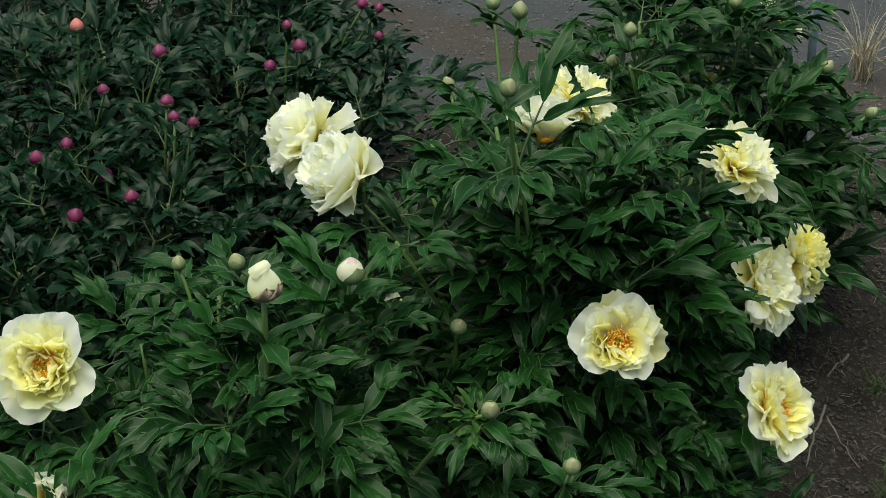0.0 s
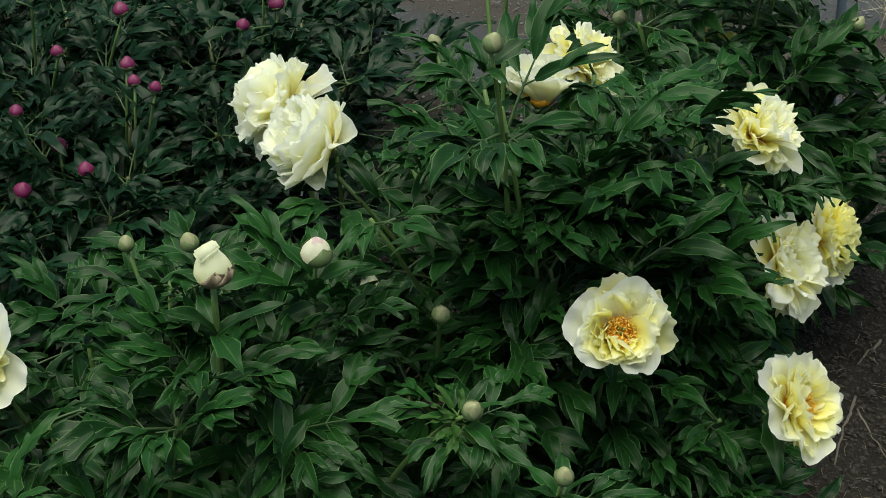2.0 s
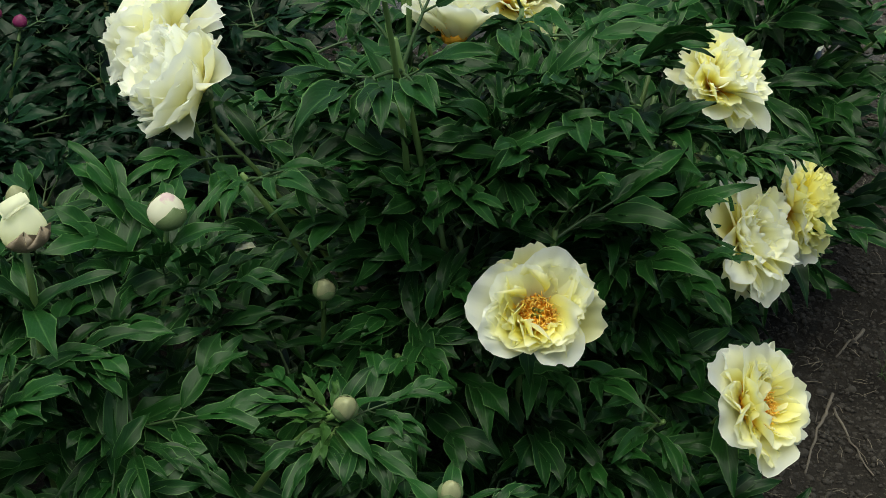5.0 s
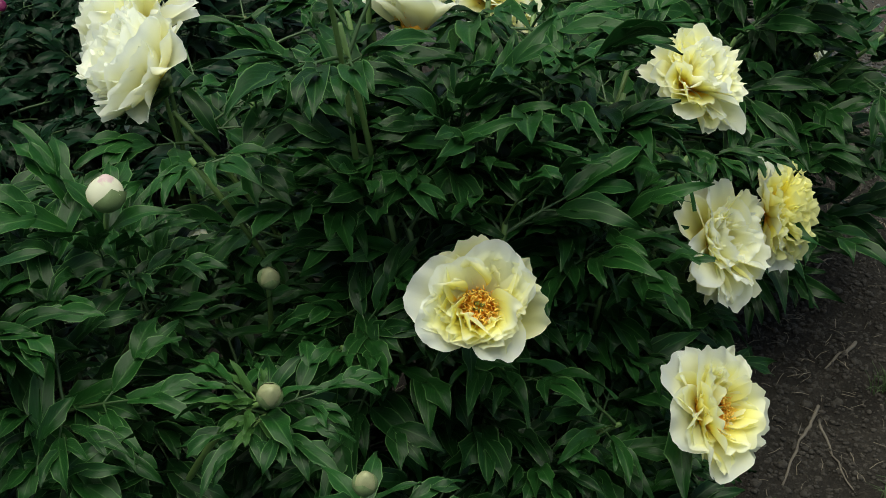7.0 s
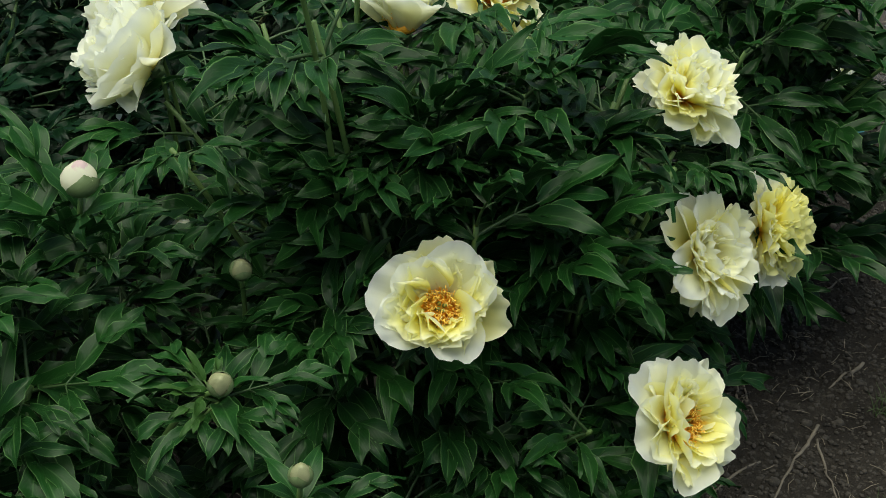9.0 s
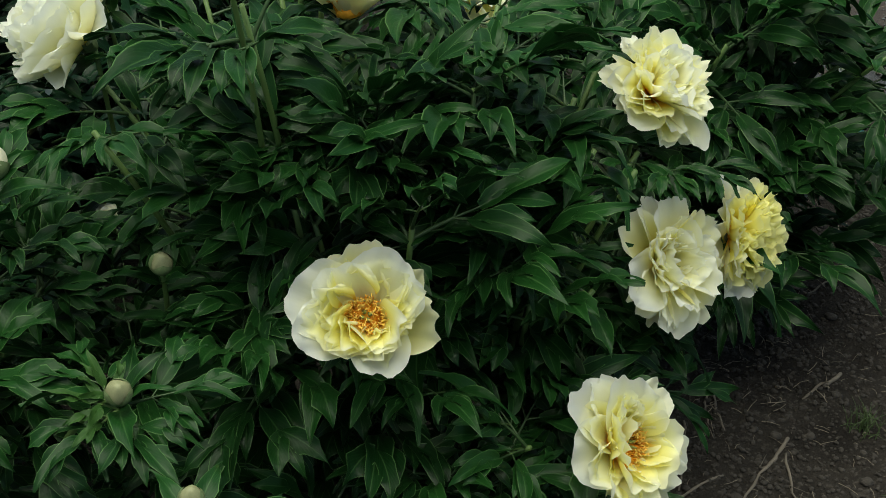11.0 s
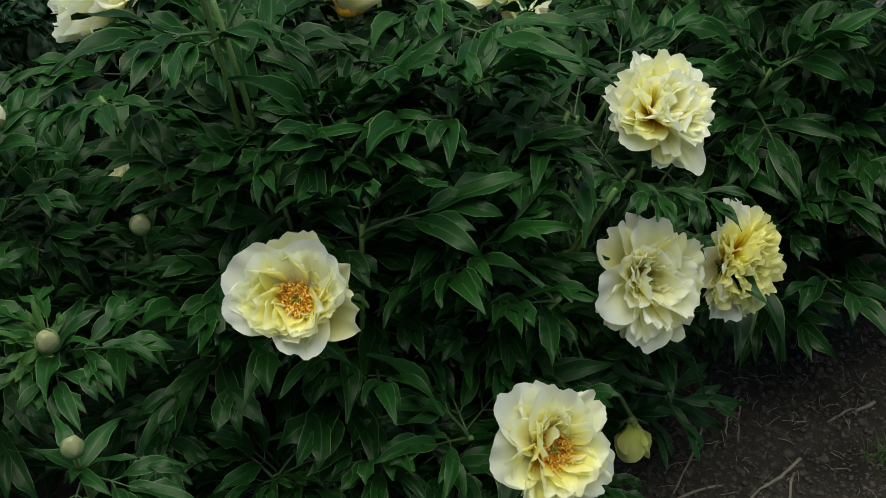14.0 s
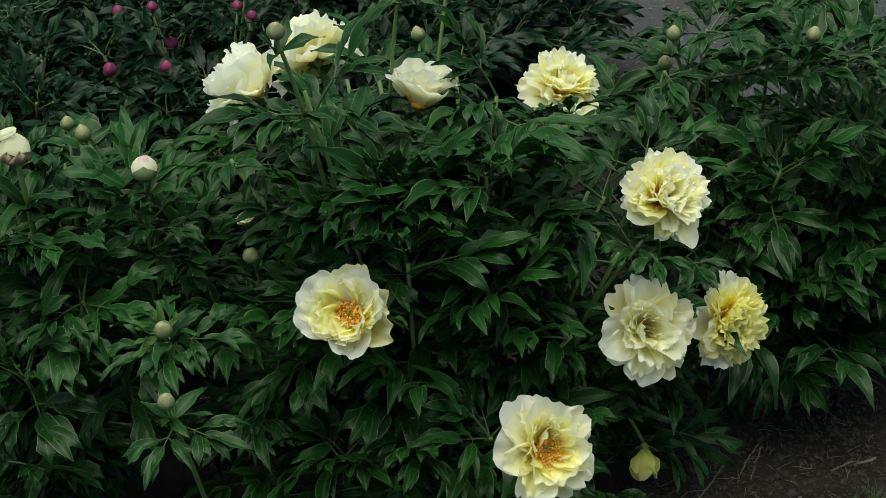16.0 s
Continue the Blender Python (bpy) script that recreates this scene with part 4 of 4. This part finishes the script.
for n, (at, owner, kind) in enumerate(PINKS):
    rng = random.Random(n + 60)
    bud_on(dark_bushes[owner], at, (rng.uniform(-0.2, 0.2), rng.uniform(-0.2, 0.2), 1), 0.0145 * rng.uniform(0.75, 1.08) * (1.25 if kind == "coral" else 1), kind, n,
           "round magenta peony bud" if kind == "pink" else "opening coral pink peony bud", 3, SCALE_LOW, None, 3, 0.8, NARROW[1:2] + SINGLES_DARK, STEM, 0.0030)


# ---- what lies on the soil ----
def twig(points, radius, label, seed):
    """A dry stalk, split flat and knotty, that lies along the soil."""
    rng, bm = random.Random(seed), bmesh.new()
    dense = [Vector(a).lerp(Vector(c), k / 4) for a, c in zip(points, points[1:]) for k in range(4)] + [Vector(points[-1])]
    pts, radii = [], []
    for i, p in enumerate(dense):
        x, y = p.x + rng.uniform(-0.002, 0.002), p.y + rng.uniform(-0.002, 0.002)
        pts.append((x, y, relief(x, y) + radius * 0.5 + rng.uniform(0.0, 0.0015)))
        radii.append(radius * (1.0 - 0.45 * i / (len(dense) - 1)) * rng.uniform(0.75, 1.25))
    tube(bm, pts, radii, 6)
    # a frayed splinter beside it
    k = len(pts) // 2
    q = Vector(pts[k])
    tube(bm, [q, q + Vector((rng.uniform(-0.015, 0.015), rng.uniform(-0.015, 0.015), 0.003)), q + Vector((rng.uniform(-0.03, 0.03), rng.uniform(-0.03, 0.03), 0.001))], [radius * 0.5, radius * 0.35, radius * 0.1], 4)
    return tagged(new("twig", mesh_of("twig", bm, TWIG)), label, "twig", "twigs on the soil")


TWIGS = [
    [(0.591, 0.577), (0.568, 0.532), (0.542, 0.491), (0.493, 0.384)], [(0.692, 0.732), (0.655, 0.695), (0.624, 0.667)], [(0.484, 0.477), (0.425, 0.426), (0.388, 0.379), (0.368, 0.325)],
    [(0.436, 0.600), (0.431, 0.521), (0.418, 0.435)], [(0.478, 0.687), (0.470, 0.640), (0.472, 0.585)], [(0.483, 0.676), (0.488, 0.63), (0.496, 0.577)], [(0.586, 0.548), (0.588, 0.46), (0.598, 0.379)],
    [(0.66, 0.40), (0.68, 0.36), (0.69, 0.30)], [(0.62, 0.95), (0.66, 0.93), (0.70, 0.96)],
]
for n, pts in enumerate(TWIGS):
    twig(pts, 0.0034 if n in (0, 1) else 0.0023, "dry grey-brown twig lying on bare soil", n)


def scatter(name, count, seed, mat, make, label, category, region):
    """Many small loose bits in one mesh."""
    rng = random.Random(seed)
    verts, faces = [], []
    for _ in range(count):
        x, y = rng.uniform(region[0], region[1]), rng.uniform(region[2], region[3])
        make(verts, faces, x, y, relief(x, y), rng)
    me = bpy.data.meshes.new(name)
    me.from_pydata(verts, [], faces)
    me.materials.append(mat)
    me.polygons.foreach_set("use_smooth", [True] * len(me.polygons))
    return tagged(new(name, me), label, category, kind="stuff")


def lump(low, high):
    """An irregular crumb, sunk a little into what it lies on."""
    def make(verts, faces, x, y, z, rng):
        r, n = low * (high / low) ** (rng.random() ** 1.6), len(verts)
        turn, flat, long = rng.uniform(0, 6.28), rng.uniform(0.55, 0.9), rng.uniform(0.9, 1.5)
        rings = ((-0.5, 0.75), (0.15, 1.0), (0.70, 0.62))
        for h, wide in rings:
            for k in range(6):
                a, j = turn + k * 1.0472 + rng.uniform(-0.3, 0.3), r * wide * rng.uniform(0.72, 1.18)
                px, py = math.cos(a) * j * long, math.sin(a) * j
                verts.append((x + px * math.cos(turn) - py * math.sin(turn), y + px * math.sin(turn) + py * math.cos(turn), z + r * (0.15 + h * flat + rng.uniform(-0.12, 0.12))))
        verts.append((x, y, z + r * (0.15 + 0.95 * flat)))
        for ring in (0, 6):
            for k in range(6):
                q = (k + 1) % 6
                faces.append((n + ring + k, n + ring + q, n + ring + 6 + q, n + ring + 6 + k))
        faces.extend((n + 12 + k, n + 12 + (k + 1) % 6, n + 18) for k in range(6))
    return make


def sliver(low, high, wide):
    def make(verts, faces, x, y, z, rng):
        l, a, n = rng.uniform(low, high), rng.uniform(0, 6.28), len(verts)
        dx, dy, w, lift = math.cos(a) * l / 2, math.sin(a) * l / 2, rng.uniform(0.6, 1.3) * wide, rng.uniform(0.002, 0.008)
        bow = rng.uniform(-0.12, 0.12) * l
        for s, b in ((-1, 0), (0, 1), (1, 0)):
            cx, cy, cz = x + dx * s - math.sin(a) * bow * b, y + dy * s + math.cos(a) * bow * b, z + lift + 0.002 * b
            verts.extend([(cx - math.sin(a) * w, cy + math.cos(a) * w, cz), (cx, cy, cz + w * 1.2), (cx + math.sin(a) * w, cy - math.cos(a) * w, cz)])
        for k in (0, 3):
            faces.extend([(n + k, n + k + 1, n + k + 4, n + k + 3), (n + k + 1, n + k + 2, n + k + 5, n + k + 4)])
    return make


scatter("soil_clods", 22000, 1, CLOD, lump(0.0014, 0.0055), "loose dark soil crumbs", "soil", (0.28, 1.05, -0.1, 1.9))
scatter("soil_clods", 300, 2, CLOD, lump(0.005, 0.011), "larger lumps of dark soil", "soil", (0.3, 1.1, -0.1, 1.9))
scatter("pebbles", 7000, 3, PEBBLE, lump(0.0018, 0.0055), "small grey gravel stones", "gravel", (-0.9, 1.7, 1.5, 3.0))
scatter("straw", 1500, 4, STRAW, sliver(0.004, 0.036, 0.00045), "short bits of dry straw strewn over soil", "straw", (0.32, 1.25, 0.1, 1.9))
scatter("straw", 350, 5, STRAW, sliver(0.012, 0.05, 0.0007), "dry plant litter between the beds", "straw", (-1.0, 1.6, 1.6, 3.0))
scatter("straw", 250, 6, STRAW, sliver(0.012, 0.05, 0.0007), "dry plant litter under the bushes", "straw", (-1.0, 0.4, -0.3, 1.2))


def tuft(name, x, y, count, low, high, lean, mat, label, category, seed, wide=0.0014):
    """A tuft of narrow blades from one foot."""
    rng, bm = random.Random(seed), bmesh.new()
    for _ in range(count):
        a, l, t = rng.uniform(0, 6.28), rng.uniform(low, high), rng.uniform(0.05, lean)
        fx, fy = rng.gauss(0, 0.012), rng.gauss(0, 0.012)
        pts = [(fx + math.cos(a) * l * math.sin(t * s) * s, fy + math.sin(a) * l * math.sin(t * s) * s, l * s * math.cos(t * s)) for s in (0, 0.35, 0.7, 1.0)]
        tube(bm, pts, [wide, wide * 0.9, wide * 0.6, wide * 0.2], 3, 0, False)
    ob = new(name, mesh_of(name, bm, mat))
    ob.location = (x, y, relief(x, y) - 0.004)
    return tagged(ob, label, category)


tuft("dry_grass_tuft", 1.12, 1.95, 70, 0.08, 0.25, 1.1, STRAW_PALE, "tuft of dry straw-coloured grass on grey soil", "grass", 1, 0.0018)
for n, (x, y) in enumerate(((0.66, 0.34), (0.69, 0.30), (0.63, 0.29), (0.70, 0.37), (0.66, 0.25), (0.72, 0.22), (0.75, 0.44), (0.71, 0.62))):
    tuft("weed_tuft", x, y, 46, 0.02, 0.065, 1.2, GRASS, "low tuft of green weeds in the soil", "weed", 20 + n, 0.0010)

bm = bmesh.new()
bmesh.ops.create_cube(bm, size=1.0, matrix=Matrix.Diagonal((0.016, 0.016, 1.1, 1)))
bmesh.ops.bevel(bm, geom=bm.edges[:], offset=0.002, segments=2, affect="EDGES")
stake = new("garden_stake", mesh_of("garden_stake", bm, STAKE))
stake.matrix_world = pose(0.752, 1.40, 0.53, 0, -3, 10)
tagged(stake, "slim blue-grey painted stake stuck in the soil", "garden stake")

bm = bmesh.new()
bmesh.ops.create_cube(bm, size=1.0, matrix=Matrix.Diagonal((0.035, 0.0015, 0.055, 1)))
bmesh.ops.bevel(bm, geom=bm.edges[:], offset=0.0006, segments=1, affect="EDGES")
tag = new("plant_tag", mesh_of("plant_tag", bm, TAG))
tag.matrix_world = pose(0.80, 1.45, 0.030, -35, 0, 20)
tagged(tag, "small teal plastic plant tag on the soil", "plant tag")
